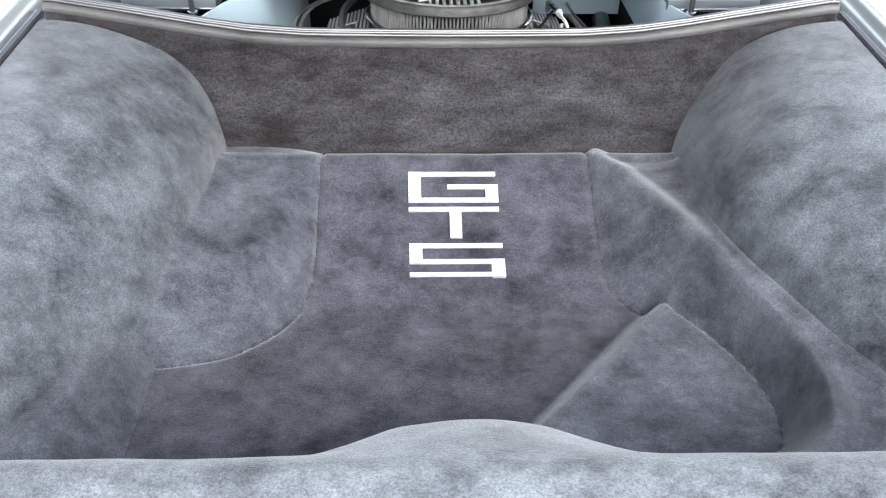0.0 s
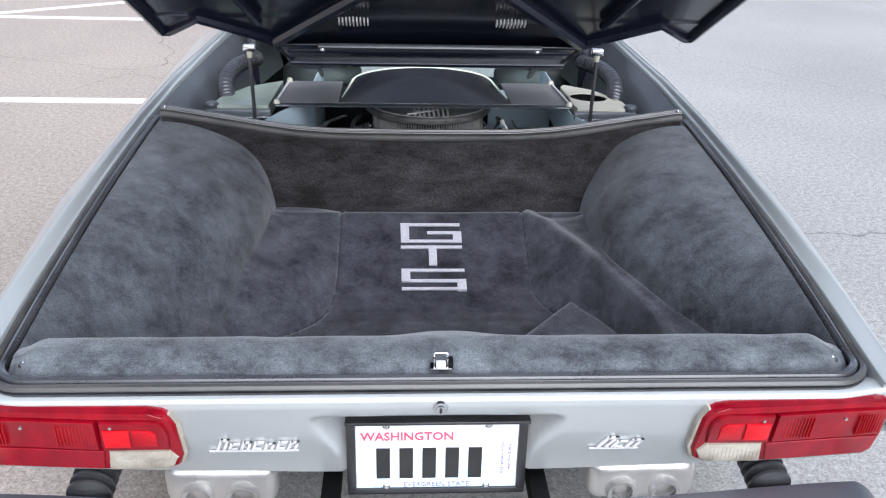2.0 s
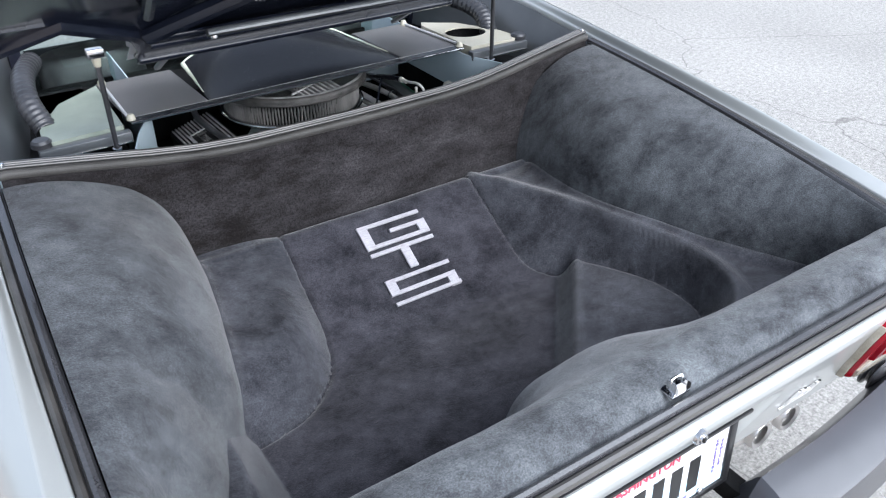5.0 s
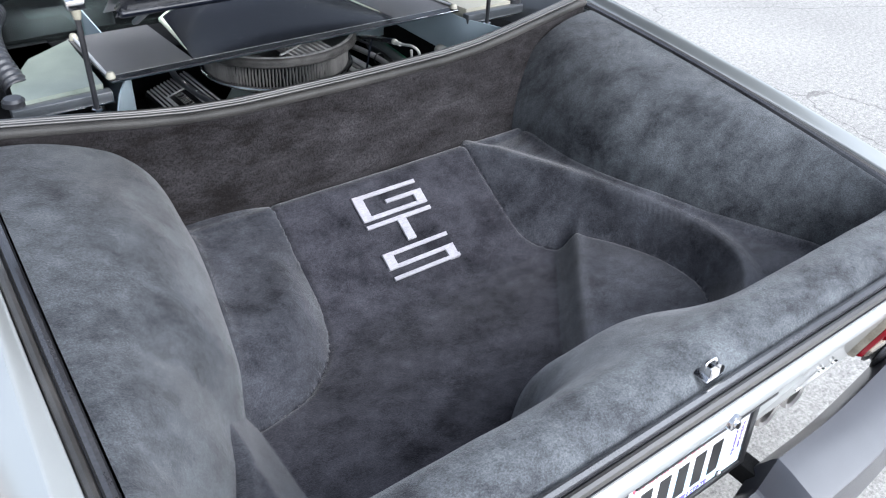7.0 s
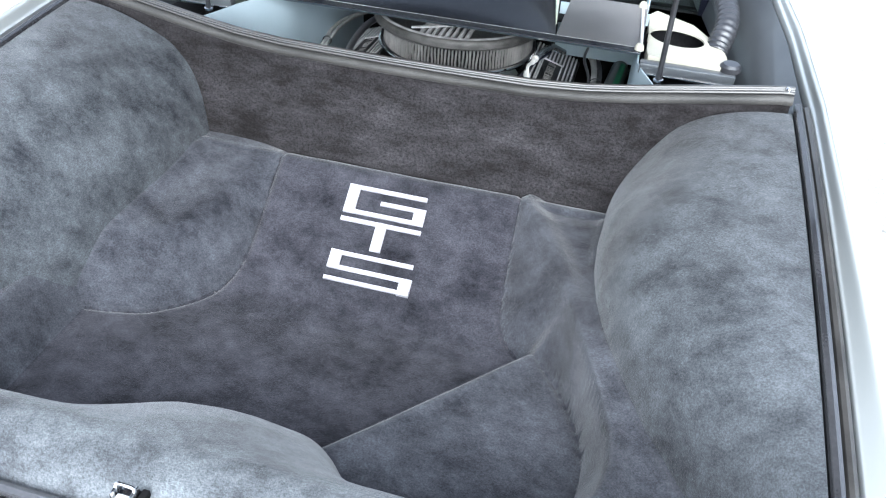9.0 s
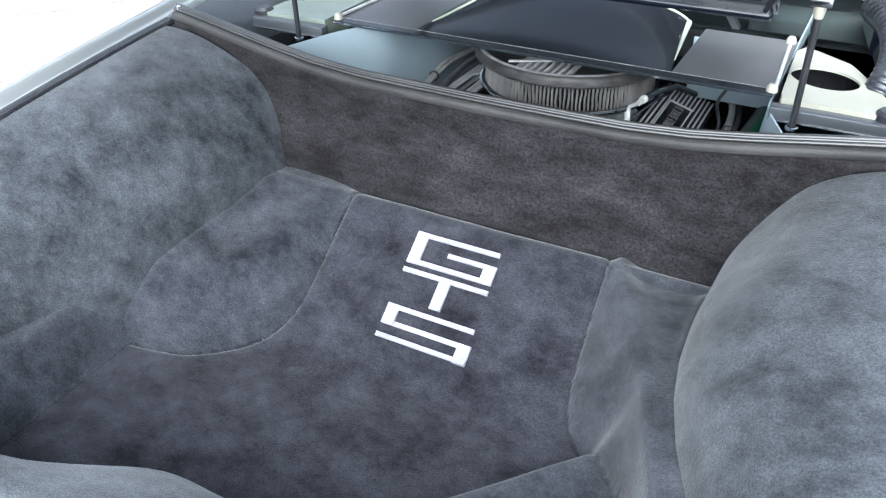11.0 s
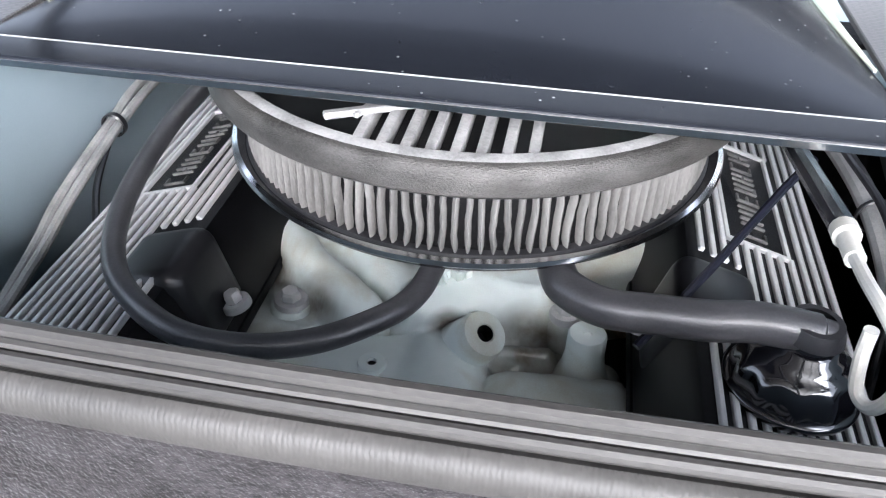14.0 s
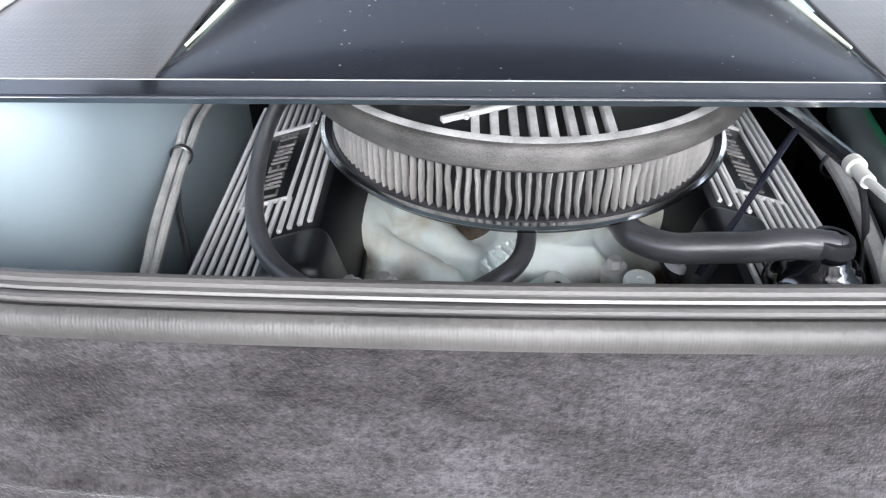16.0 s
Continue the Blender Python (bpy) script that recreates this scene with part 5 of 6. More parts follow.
for i, (x, y, w, h) in enumerate(((-0.056, -0.160, 0.014, 0.040), (-0.040, -0.140, 0.012, 0.020), (-0.026, -0.136, 0.012, 0.020), (-0.012, -0.132, 0.012, 0.020), (0.004, -0.128, 0.012, 0.02))):
    m = Matrix.Translation((AC.x + x, AC.y + y, 0.8495)) @ Matrix.Rotation(radians(-24), 4, "Z")
    part("script_bar", box(0, w * 0.35, 0, h, 0, 0.004, 0.001, m, 1), FIN_ALU, cleaner)
    part("script_bar", box(w * 0.34, w, h * 0.8, h, 0, 0.0038, 0.001, m, 1), FIN_ALU, cleaner)
m = Matrix.Translation((AC.x - 0.070, AC.y - 0.168, 0.8495)) @ Matrix.Rotation(radians(28), 4, "Z")
part("script_bar", box(0, 0.090, 0, 0.006, 0, 0.0045, 0.001, m, 1), FIN_ALU, cleaner)
part("centre_nut", lathe([(0, 0.874), (0.008, 0.873), (0.010, 0.866), (0.018, 0.858), (0.02, 0.845)], AC, 24), CHROME, cleaner)

# hoses, breather, dipstick, rod
solo("breather_hose", tube(curve_points([(0.100, 1.300, 0.752), (0.104, 1.268, 0.755), (0.112, 1.246, 0.757), (0.135, 1.231, 0.758), (0.165, 1.226, 0.762), (0.195, 1.222, 0.766), (0.215, 1.2215, 0.7695), (0.232, 1.221, 0.7700), (0.250, 1.2208, 0.7680), (0.262, 1.2206, 0.7655)], 8), lambda t: 0.0124 if t < 0.93 else 0.0108, 18),
     HOSE, "thick black rubber breather hose under the air cleaner", "hose")
hose = thing("vacuum_hose", (0.03, 1.30, 0.745), "black rubber hose looping over the valve cover", "hose")
part("hose", tube(curve_points([(0.030, 1.300, 0.758), (0.026, 1.262, 0.753), (0.020, 1.228, 0.752), (0.005, 1.200, 0.754), (-0.030, 1.170, 0.755), (-0.074, 1.158, 0.755), (-0.121, 1.167, 0.755), (-0.169, 1.205, 0.755), (-0.197, 1.262, 0.757), (-0.212, 1.34, 0.760), (-0.219, 1.43, 0.761), (-0.215, 1.50, 0.76), (-0.200, 1.57, 0.755)], 8), 0.0079, 14), HOSE, hose)
part("nipple", tube([(0.031, 1.330, 0.760), (0.030, 1.296, 0.7575)], 0.0062, 12), CHROME, hose, "metal nipple inside the hose end")
cap_m = Matrix.Translation((0.250, 1.221, 0.725)) @ Matrix.Rotation(radians(3), 4, "Y")
prof = [(0.0, 0.046), (0.011, 0.046), (0.0135, 0.044), (0.0145, 0.037), (0.0175, 0.036), (0.0187, 0.0325), (0.022, 0.0315), (0.0232, 0.0285), (0.028, 0.026), (0.032, 0.0218), (0.0345, 0.017), (0.0362, 0.011), (0.0366, 0.006), (0.0398, 0.005), (0.0406, 0.003), (0.0396, 0.0), (0.034, -0.004)]
bm = lathe(prof, (0, 0, 0), 120)
for v in bm.verts:
    r = math.hypot(v.co.x, v.co.y)
    if 0.0335 < r < 0.0375 and v.co.z > 0.0055:
        k = 1 + 0.028 * math.cos(11 * math.atan2(v.co.y, v.co.x))
        v.co.x, v.co.y = v.co.x * k, v.co.y * k
bmesh.ops.transform(bm, matrix=cap_m, verts=bm.verts)
breather = part("breather_cap", bm, CAP_BLACK, right_cover, "glossy black scalloped breather cap", flat=60)
part("spout", lathe([(0.0, 0.050), (0.0085, 0.049), (0.0095, 0.044), (0.0095, 0.030)], (0, 0, 0), 24, cap_m), GLOSS_BLACK, breather)
part("grommet", lathe([(0.011, 0.052), (0.015, 0.052), (0.017, 0.047), (0.018, 0.042)], (0, 0, 0), 24, cap_m), RUBBER, breather)
dip = thing("dipstick", (0.245, 1.16, 0.74), "white plastic dipstick with a looped handle", "dipstick")
part("cap", tube(curve_points([(0.2445, 1.216, 0.8435), (0.244, 1.207, 0.8445), (0.2435, 1.198, 0.845), (0.243, 1.186, 0.846)], 5), lambda t: 0.0072 if t < 0.4 else 0.0052, 14), WHITE_PLASTIC, dip)
part("loop", tube(curve_points([(0.243, 1.190, 0.846), (0.241, 1.160, 0.852), (0.240, 1.137, 0.857), (0.2425, 1.120, 0.855), (0.246, 1.112, 0.846), (0.2475, 1.113, 0.828), (0.2455, 1.121, 0.813), (0.241, 1.129, 0.815), (0.238, 1.131, 0.832), (0.237, 1.131, 0.849)], 7), 0.0033, 10), WHITE_PLASTIC, dip)
part("tube", tube([(0.2445, 1.217, 0.8435), (0.247, 1.30, 0.827), (0.256, 1.42, 0.797), (0.275, 1.54, 0.74)], 0.0068, 10), GLOSS_BLACK, dip, "black dipstick tube")
solo("throttle_rod", tube([(0.158, 1.225, 0.735), (0.201, 1.275, 0.765), (0.243, 1.322, 0.802), (0.262, 1.345, 0.812)], 0.0030, 8), GLOSS_BLACK, "thin black throttle rod over the valve cover", "rod")
for dx, dz, r in ((0, 0, 0.0052), (0.012, 0.003, 0.0048)):
    solo("cable", tube(curve_points([(-0.330 + dx * 0.6, 1.12, 0.60 + dz), (-0.328 + dx * 0.6, 1.22, 0.633 + dz), (-0.328 + dx * 0.8, 1.318, 0.662 + dz), (-0.333 + dx, 1.376, 0.678 + dz), (-0.341 + dx, 1.484, 0.693 + dz), (-0.349 + dx * 1.5, 1.585, 0.700 + dz), (-0.32 + dx, 1.69, 0.70 + dz), (-0.27 + dx, 1.76, 0.70 + dz)], 8), r, 10),
         CABLE, "grey sleeved cable along the engine bay side", "cable", "engine bay cables")
solo("cable_tie", lathe([(0.0105, -0.004), (0.0122, -0.003), (0.0122, 0.003), (0.0105, 0.004)], (0, 0, 0), 20, Matrix.Translation((-0.335, 1.484, 0.6945)) @ Matrix.Rotation(radians(88), 4, "X")), RUBBER, "black cable tie round two cables", "cable tie")
solo("cable", tube(curve_points([(-0.336, 1.47, 0.684), (-0.326, 1.42, 0.664), (-0.306, 1.37, 0.640), (-0.300, 1.33, 0.628), (-0.318, 1.27, 0.632), (-0.31, 1.2, 0.6)], 8), 0.0035, 8), RUBBER, "thin black cable along the engine bay side", "cable", "engine bay cables")
for pts, r, mat in (([(0.325, 1.67, 0.70), (0.3465, 1.610, 0.70), (0.358, 1.537, 0.70), (0.361, 1.469, 0.70), (0.358, 1.40, 0.697), (0.350, 1.325, 0.69), (0.34, 1.24, 0.67), (0.335, 1.13, 0.62)], 0.0080, CABLE),
                    ([(0.341, 1.67, 0.695), (0.362, 1.610, 0.695), (0.373, 1.537, 0.694), (0.374, 1.469, 0.692), (0.371, 1.40, 0.688), (0.362, 1.325, 0.68), (0.352, 1.24, 0.65), (0.345, 1.13, 0.60)], 0.0055, HOSE),
                    ([(0.33, 1.60, 0.74), (0.330, 1.50, 0.745), (0.352, 1.42, 0.73), (0.350, 1.36, 0.71), (0.340, 1.31, 0.66), (0.335, 1.27, 0.56)], 0.0035, RUBBER)):
    solo("bay_hose", tube(curve_points(pts, 8), r, 10), mat, "dark hose at the side of the engine", "hose", "engine bay hoses")
solo("cable_tie", lathe([(0.0150, -0.003), (0.0166, -0.002), (0.0166, 0.002), (0.0150, 0.003)], (0, 0, 0), 24, Matrix.Translation((0.3665, 1.469, 0.697)) @ Matrix.Rotation(radians(90), 4, "X")), RUBBER, "black cable tie round two hoses", "cable tie")
bottle = thing("fluid_reservoir", (0.443, 1.272, 0.60), "dark fluid reservoir with an off-white round cap in the engine bay", "reservoir")
part("bottle", lathe([(0, 0.60), (0.028, 0.60), (0.030, 0.605), (0.030, 0.735), (0.022, 0.752), (0.018, 0.765)], (0.443, 1.272, 0), 24), BAY_BLACK, bottle)
part("cap", lathe([(0, 0.781), (0.014, 0.780), (0.021, 0.776), (0.023, 0.771), (0.023, 0.762), (0.018, 0.760)], (0.443, 1.272, 0), 28), WHITE_PLASTIC, bottle, "off-white cap")
coil = thing("ignition_coil", (0.415, 1.42, 0.69), "dark canister ignition coil with a green label", "ignition coil")
coil_m = Matrix.Translation((0.420, 1.60, 0.702)) @ Matrix.Rotation(radians(93), 4, "X") @ Matrix.Rotation(radians(-5), 4, "Y")
part("can", lathe([(0, 0), (0.012, 0.0), (0.012, 0.008), (0.020, 0.012), (0.022, 0.018), (0.022, 0.275), (0.018, 0.283), (0, 0.285)], (0, 0, 0), 32, coil_m), COIL_PAINT, coil)
bm = sheet([[coil_m @ Vector((0.0225 * math.cos(a), 0.0225 * math.sin(a), h)) for a in (radians(50 + 5 * k) for k in range(8))] for h in (0.03, 0.08, 0.13, 0.18, 0.24)])
part("label", bm, GREEN, coil, "green label strip")

# ---- screen over the engine ----
SZ = 0.886
screen = thing("engine_screen", (0, 1.4, 0.87), "engine cover screen with a smoked scoop between silver mesh panels", "engine cover")


def slab(x0, x1, y0, y1, z0, z1, bevel=0.0008):
    return box(x0, x1, y0, y1, z0, z1, bevel, None, 1)


part("rear_rail", slab(-0.437, 0.455, 1.228, 1.254, SZ - 0.006, SZ + 0.0005), SCOOP, screen, "black edge rail")
part("rail_trim", slab(-0.437, 0.455, 1.2265, 1.2285, SZ - 0.0055, SZ - 0.001, 0.0004), CHROME, screen, "bright thin edge trim")
part("inner_trim", slab(-0.437, 0.455, 1.2537, 1.2547, SZ - 0.001, SZ + 0.0008, 0.0002), CABLE, screen, "bright thin line")
for a, b in ((-0.437, -0.252), (0.276, 0.455)):
    part("mesh_panel", slab(a, b, 1.2548, 1.53, SZ - 0.005, SZ), MESH, screen, "silver woven mesh panel")
rows = []
for i in range(25):
    t = i / 24
    y = 1.2548 + 0.278 * t
    half = 0.263 - 0.032 * t
    h = 0.0004 + 0.048 * t ** 1.1
    row = []
    for j in range(41):
        a = math.pi * j / 40
        row.append((0.012 - half * math.cos(a), y, SZ + h * math.sin(a)))
    rows.append(row)
part("scoop", sheet(rows, thick=0.003), SCOOP, screen, "smoked dark scoop")
part("scoop_edge", tube([Vector(p) for p in rows[-1]], 0.0026, 8), SCOOP_EDGE, screen, "edge of the scoop, coloured pale for the glow in it")
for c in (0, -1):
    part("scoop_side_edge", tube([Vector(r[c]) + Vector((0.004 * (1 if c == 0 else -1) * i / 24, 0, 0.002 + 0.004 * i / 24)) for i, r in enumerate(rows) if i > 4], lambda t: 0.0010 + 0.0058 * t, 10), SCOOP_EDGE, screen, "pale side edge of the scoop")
for s, x in ((-1, -0.437), (1, 0.455)):
    part("side_bar", tube([(x, 1.240, SZ + 0.004), (x - s * 0.012, 1.52, SZ + 0.004)], 0.0035, 8), ALU, screen, "pale side bar with end fixings")
    part("fixing", lathe([(0, 0.014), (0.006, 0.013), (0.009, 0.008), (0.010, 0.0)], (x - s * 0.004, 1.243, SZ), 16), CREAM, screen)
    part("fixing", lathe([(0, 0.014), (0.006, 0.013), (0.009, 0.008), (0.010, 0.0)], (x - s * 0.012, 1.515, SZ), 16), CREAM, screen)

# the engine and the screen over it sit slightly nose-up in the bay
for ob in [o for o in scene.objects if not o.parent and o.name.split(".")[0] in (
        "intake_manifold", "engine_block", "valve_cover", "air_cleaner", "breather_hose", "vacuum_hose", "dipstick", "throttle_rod",
        "cable", "cable_tie", "bay_hose", "fluid_reservoir", "ignition_coil", "engine_screen")]:
    ob.matrix_basis = ENGINE_SEAT @ Matrix.Translation(ob.location)

# outboard ledges; the passenger-side one has an oval opening
for s in (-1, 1):
    ledge = thing("side_ledge", (s * 0.54, 1.35, 0.86), "cream fibreglass ledge with a dark oval opening beside the engine screen" if s > 0 else "grey-green fibreglass ledge beside the engine screen", "engine bay ledge", "ledges beside the engine screen")
    outer = [(0.462, 1.232), (0.628, 1.222), (0.618, 1.30), (0.590, 1.36), (0.552, 1.43), (0.452, 1.50)]
    if s > 0:
        # plate with a hole: rings from the outline to the oval
        cx, cy, n = 0.518, 1.335, 40
        inner_, outer_ = [], []
        for i in range(n):
            a = 2 * math.pi * i / n
            d = Vector((math.cos(a), math.sin(a)))
            best = 9.0
            for (ax, ay), (bx, by) in zip(outer, outer[1:] + outer[:1]):
                e = Vector((bx - ax, by - ay))
                den = d.x * e.y - d.y * e.x
                if abs(den) > 1e-9:
                    t = ((ax - cx) * e.y - (ay - cy) * e.x) / den
                    u = ((ax - cx) * d.y - (ay - cy) * d.x) / den
                    if t > 0 and -0.001 <= u <= 1.001:
                        best = min(best, t)
            outer_.append((cx + d.x * best, cy + d.y * best))
            inner_.append((cx + 0.056 * d.x - 0.01 * d.y, cy + 0.046 * d.y))
        rows = [[(x, y, SZ - 0.04) for x, y in outer_], [(x, y, SZ + 0.001) for x, y in outer_], [(x, y, SZ + 0.005) for x, y in inner_], [(x, y, SZ + 0.001) for x, y in inner_]]
        part("ledge_panel", sheet(rows, close_v=True), CREAM, ledge, smooth=False)
        # black cup: the opening's inner shade put in its colour
        part("dark_well", lathe([(0, SZ - 0.045), (0.052, SZ - 0.045), (0.064, SZ - 0.030), (0.066, SZ - 0.002)], (cx, cy, 0), 32), BAY_BLACK, ledge)
    else:
        rows = [[(-x, y, SZ - 0.04) for x, y in outer], [(-x, y, SZ + 0.002) for x, y in outer]]
        bm = sheet(rows, close_v=True)
        bm.verts.ensure_lookup_table()
        bm.faces.new(bm.verts[-6:])
        part("ledge_panel", bm, GREY_GREEN, ledge, smooth=False)
    part("rear_flange", box(min(s * 0.452, s * 0.640), max(s * 0.452, s * 0.640), 1.205, 1.229, 0.855, 0.880, 0.003), DARK_PAINT, ledge, "dark flange")
    part("flange_line", box(min(s * 0.455, s * 0.636), max(s * 0.455, s * 0.636), 1.2025, 1.2055, 0.857, 0.860, 0.0005), CHROME, ledge)
    part("rubber_cap", lathe([(0, 0.016), (0.016, 0.015), (0.021, 0.010), (0.022, 0.0)], (s * 0.628, 1.235, 0.880), 20), RUBBER, ledge)
    part("duct", tube(curve_points([(s * 0.60, 1.33, 0.87), (s * 0.615, 1.40, 0.915), (s * 0.60, 1.52, 0.93), (s * 0.56, 1.66, 0.92)], 30), lambda t: 0.025 + 0.0012 * math.sin(t * 120), 16), RUBBER, ledge, "dark ribbed air duct")

# gas struts
for s in (-1, 1):
    strut = thing("gas_strut", (s * 0.488, 1.19, 0.845), "thin black gas strut holding the rear lid up", "gas strut", "pair of gas struts")
    a, b = Vector((s * 0.494, 1.180, 0.848)), Vector((s * 0.494, 1.180, 1.068))
    part("body", tube([a, a + (b - a) * 0.90], 0.0055, 12), RUBBER, strut)
    part("foot", tube([a + Vector((0, 0, -0.03)), a + (b - a) * 0.06], 0.0075, 12), BAY_BLACK, strut)
    part("collar", lathe([(0.007, -0.003), (0.010, -0.002), (0.010, 0.002), (0.007, 0.003)], a + (b - a) * 0.06, 14), CHROME, strut)
    part("end_fitting", tube([a + (b - a) * 0.88, a + (b - a) * 0.94, b], lambda t: 0.009 if t > 0.3 else 0.007, 12), CREAM, strut)
    part("top_bracket", box(b.x - 0.016, b.x + 0.016, b.y - 0.01, b.y + 0.012, b.z - 0.008, b.z + 0.010, 0.002), CHROME, strut)

# ---- rear lid, held open ----
LID = Matrix.Translation((0.012, 1.456, 0.9185)) @ Matrix.Rotation(radians(-29.5), 4, "X") @ Matrix.Rotation(radians(180), 4, "Z")
HALF = [(0.06, 0.400), (0.195, 0.412), (0.21, 0.422), (0.36, 0.446), (0.40, 0.462), (0.54, 0.598), (0.552, 0.610), (0.558, 0.722), (1.0, 0.735), (1.33, 0.750), (1.39, 0.738), (1.42, 0.69)]


def lid_skin(h, shrink, n=60):
    rows_ = []
    for i in range(n + 1):
        s = 0.062 + 1.356 * i / n
        half = along(s, HALF) - shrink
        rows_.append([LID @ Vector((half * (2 * j / 24 - 1), s, h + 0.012 * (1 - (2 * j / 24 - 1) ** 2))) for j in range(25)])
    return sheet(rows_, thick=0.002)


lid = part("rear_lid", lid_skin(0.020, 0.0, 90), SILVER, car, "open rear lid with silver skin and glossy black underside")
part("inner_panel", lid_skin(0.006, 0.02, 90), LID_BLACK, lid, "glossy black inner panel")
line = [Vector((x, y, 0.0)) for x, y in ((0.394, 0.208), (0.428, 0.36), (0.446, 0.402), (0.590, 0.556), (0.688, 0.448), (0.706, 0.448), (0.706, 0.56), (0.717, 1.0), (0.732, 1.33), (0.718, 1.385), (0.672, 1.405))]
whole = [Vector((-p.x, p.y, p.z)) for p in line] + line[::-1]
part("perimeter_flange", tube([LID @ p for p in whole], 0.016, 8, closed=True), LID_BLACK, lid, "rounded black perimeter flange")
for s in (-1, 1):
    part("brace", tube([LID @ Vector(p) for p in ((s * 0.415, 0.395, -0.008), (s * 0.165, 0.770, -0.010), (s * 0.02, 0.99, -0.008))], 0.017, 8), LID_BLACK, lid, "black diagonal brace")
    part("side_brace", tube([LID @ Vector(p) for p in ((s * 0.440, 0.545, -0.004), (s * 0.466, 0.755, -0.004), (s * 0.50, 1.30, -0.004))], 0.012, 8), LID_BLACK, lid)
    for i in range(9):
        m = LID @ Matrix.Translation((s * 0.20 - 0.036 + 0.009 * i, 0.553, -0.004))
        part("vent_slat", box(-0.0018, 0.0018, -0.022 + abs(i - 4) * 0.002, 0.022 - abs(i - 4) * 0.002, -0.006, 0.006, 0.0006, m, 1), ALU, lid)
    part("corner_tab", prism([(s * x, y) for x, y in ((0.600, 0.552), (0.695, 0.432), (0.722, 0.432), (0.722, 0.562), (0.610, 0.562))], 0.020, LID), LID_BLACK, lid, "downturned corner of the lid")
    part("hinge_arm", box(-0.007, 0.007, -0.10, 0.11, -0.010, 0.0, 0.002, LID @ Matrix.Translation((s * 0.33, 0.12, 0.0)), 2), DARK_PAINT, lid)
part("cross_bar", box(-0.305, 0.305, -0.011, 0.011, -0.022, -0.008, 0.004, LID @ Matrix.Translation((0, 0.405, -0.010))), DARK_PAINT, lid, "dark grey cross bar")
for x in (-0.292, 0.292):
    part("bar_bolt", lathe([(0, -0.006), (0.006, -0.005), (0.008, 0.0)], (0, 0, 0), 12, LID @ Matrix.Translation((x, 0.405, -0.033))), CHROME, lid)
part("front_channel", box(-0.415, 0.415, -0.075, 0.075, -0.012, 0.0, 0.006, LID @ Matrix.Translation((0, 0.285, 0.0)), 3), LID_BLACK, lid)
part("channel_ridge", tube([LID @ Vector((x, 0.318, -0.012)) for x in (-0.398, 0.398)], 0.007, 8), LID_BLACK, lid)
part("front_rail", box(-0.408, 0.408, -0.012, 0.012, -0.024, 0.004, 0.006, LID @ Matrix.Translation((0, 0.208, 0.0)), 3), LID_BLACK, lid)

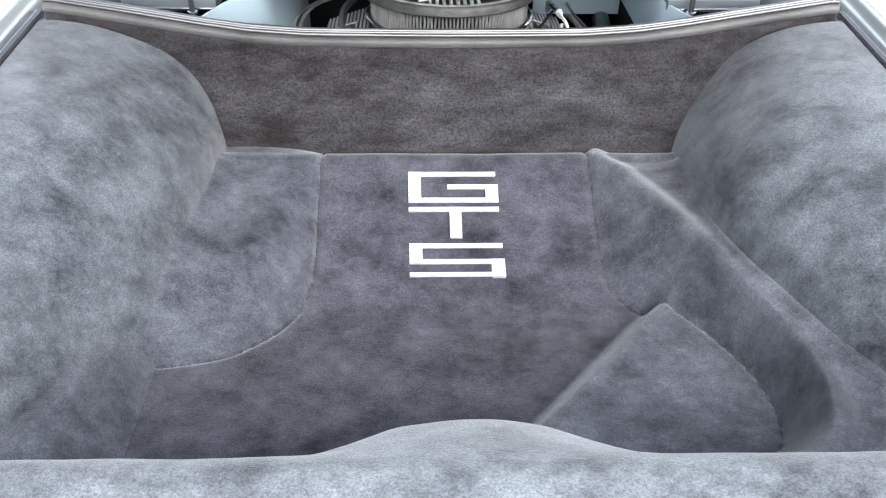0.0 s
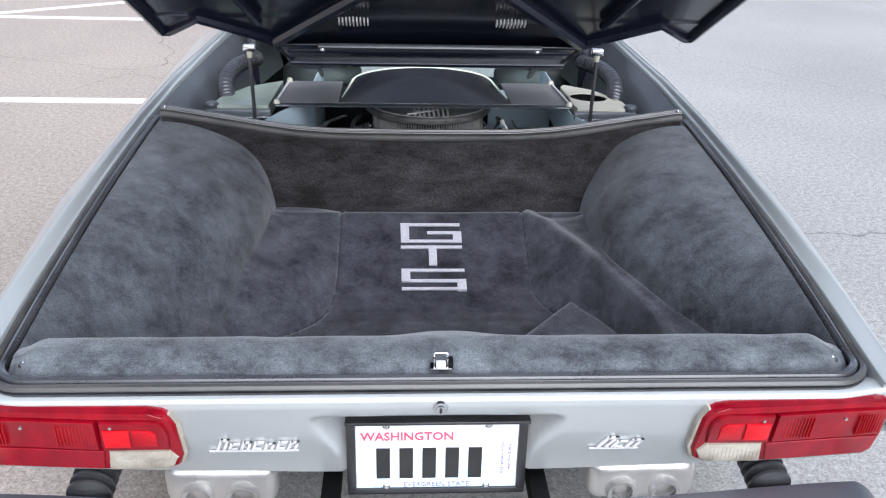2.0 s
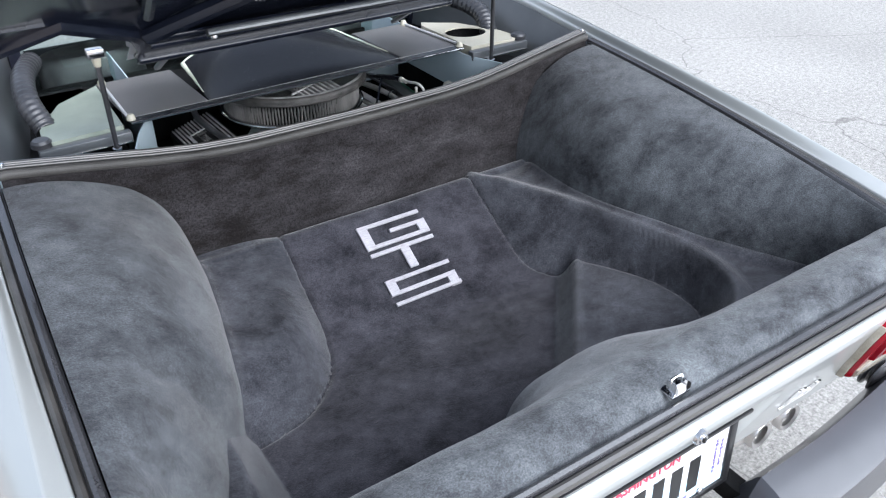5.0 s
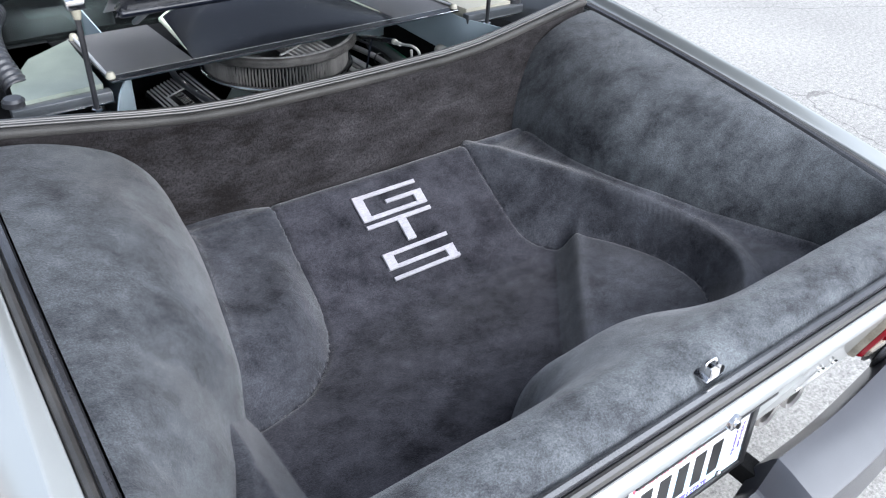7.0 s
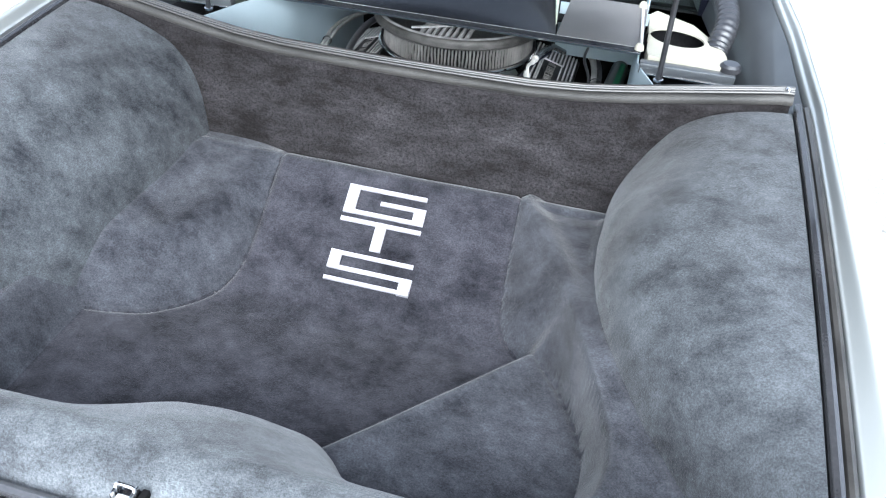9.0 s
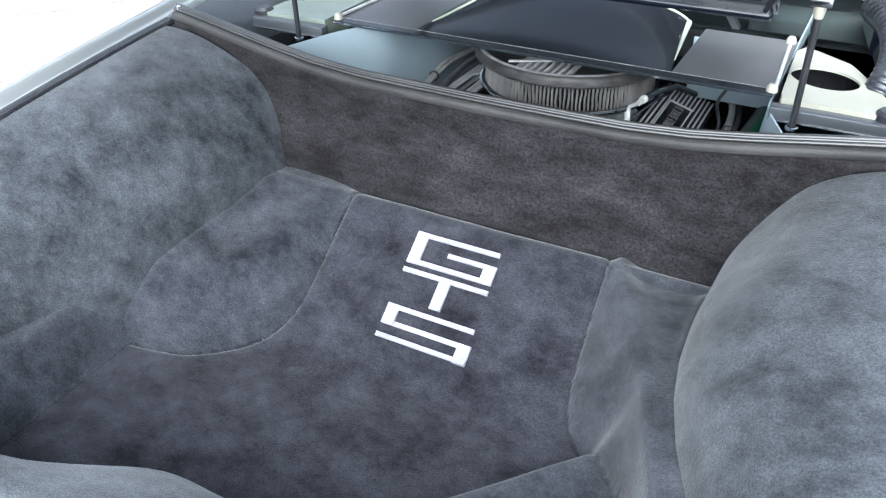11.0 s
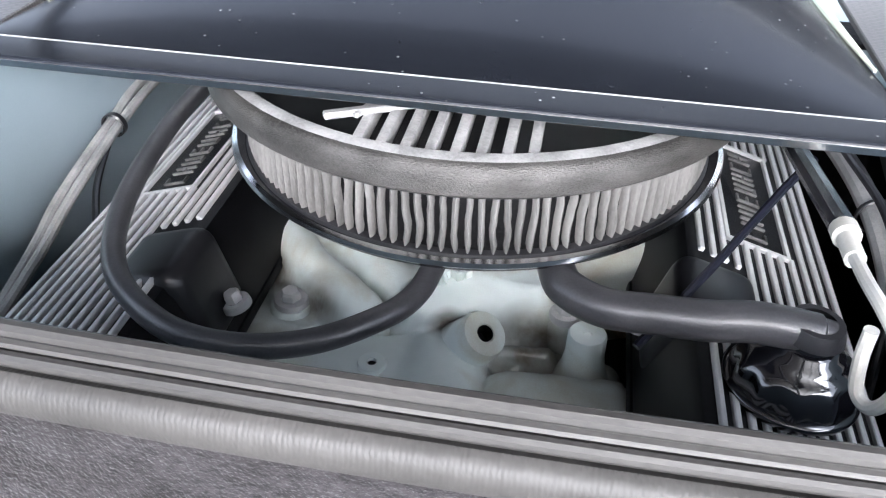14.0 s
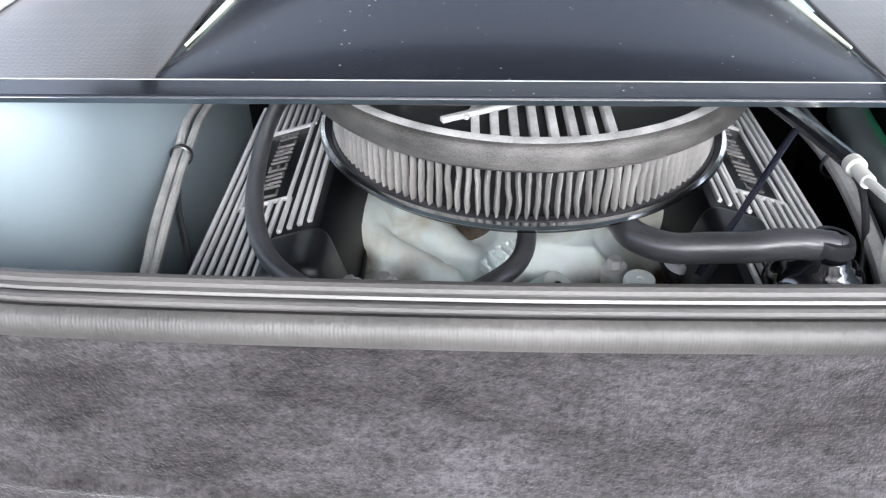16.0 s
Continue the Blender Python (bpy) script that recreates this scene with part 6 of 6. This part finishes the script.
# ---- cabin beyond the engine ----
part("rear_window_frame", join(box(-0.60, 0.60, 1.72, 1.75, 0.735, 0.765, 0.004), box(-0.60, 0.60, 1.72, 1.75, 0.985, 1.02, 0.004),
                               box(-0.60, -0.57, 1.72, 1.75, 0.76, 0.99, 0.004), box(0.57, 0.60, 1.72, 1.75, 0.76, 0.99, 0.004)), GLOSS_BLACK, car)
pane = part("rear_window", box(-0.575, 0.575, 1.733, 1.737, 0.762, 0.988), WINDOW, car, "clear rear window")
pane.visible_shadow = False
for s in (-1, 1):
    seat = thing("car_seat", (s * 0.40, 1.95, 0.30), "black leather bucket seat seen through the rear window", "car seat", "pair of seats")
    rows = []
    for i in range(17):
        t = i / 16
        z = 0.35 + 0.478 * math.sin(min(t / 0.95, 1.0) * math.pi / 2)
        w = 0.150 * (1 - 0.30 * smooth(0.75, 1.0, t))
        row = []
        for j in range(20):
            a = 2 * math.pi * j / 20
            k = 1.0 if i < 15 else (0.8 if i == 15 else 0.35)
            row.append(((0.44 if s > 0 else -0.37) + w * k * math.copysign(abs(math.cos(a)) ** 0.7, math.cos(a)), 1.90 + 0.10 * t + 0.06 * k * math.sin(a), z - (0.004 if i == 16 else 0)))
        rows.append(row)
    bm = sheet(rows, close_v=True)
    bm.verts.ensure_lookup_table()
    bm.faces.new(bm.verts[-20:])
    part("backrest", bm, LEATHER, seat)
    part("cushion", box(s * 0.395 - 0.2, s * 0.395 + 0.2, 1.95, 2.40, 0.30, 0.44, 0.05, segments=4), LEATHER, seat)
part("roof", sheet([[(x, 1.74 + 0.95 * i / 12, 1.02 + 0.07 * math.sin(math.pi * min(1, (i + 3) / 12)) + 0.02 * (1 - (x / 0.62) ** 2)) for x in (-0.62 + 1.24 * j / 16 for j in range(17))] for i in range(13)], thick=0.01), SILVER, car)
part("cabin_floor", box(-0.78, 0.78, 1.80, 3.3, 0.26, 0.29), BAY_BLACK, car)
rows = []
for i in range(25):
    y = 2.6 + 1.55 * i / 24
    w = along(y, [(2.6, 0.90), (3.3, 0.88), (3.9, 0.80), (4.15, 0.70)])
    h = along(y, [(2.6, 1.06), (2.75, 1.04), (3.1, 0.82), (3.4, 0.76), (3.9, 0.64), (4.1, 0.54), (4.15, 0.48)])
    hw = along(y, [(2.6, 0.58), (3.1, 0.74), (3.5, 0.78), (4.15, 0.66)])
    half = [(w - 0.04, 0.24), (w, 0.42), (w - 0.01, 0.60), (w - 0.04, min(0.70, h - 0.03)), (hw, h), (hw * 0.5, h + 0.015), (0, h + 0.02)]
    rows.append([(x, y, z) for x, z in half] + [(-x, y, z) for x, z in half[-2::-1]])
part("front_body", sheet(rows), SILVER, car, flat=40)
part("floor_pan", box(-0.80, 0.80, 0.45, 4.0, 0.20, 0.24, 0.02), BAY_BLACK, car)
for x in (-0.72, 0.72):
    for y in (0.86, 3.36):
        m = Matrix.Translation((x, y, 0.31)) @ Matrix.Rotation(radians(90), 4, "Y")
        wheel = part("wheel", lathe([(0.19, -0.11), (0.29, -0.115), (0.31, -0.09), (0.31, 0.09), (0.29, 0.115), (0.19, 0.11)], (0, 0, 0), 48, m), TYRE, car, "black tyre")
        part("rim", lathe([(0, 0.05), (0.06, 0.05), (0.16, 0.02), (0.19, 0.11), (0.19, -0.11), (0, -0.08)], (0, 0, 0), 32, m), ALU, wheel)
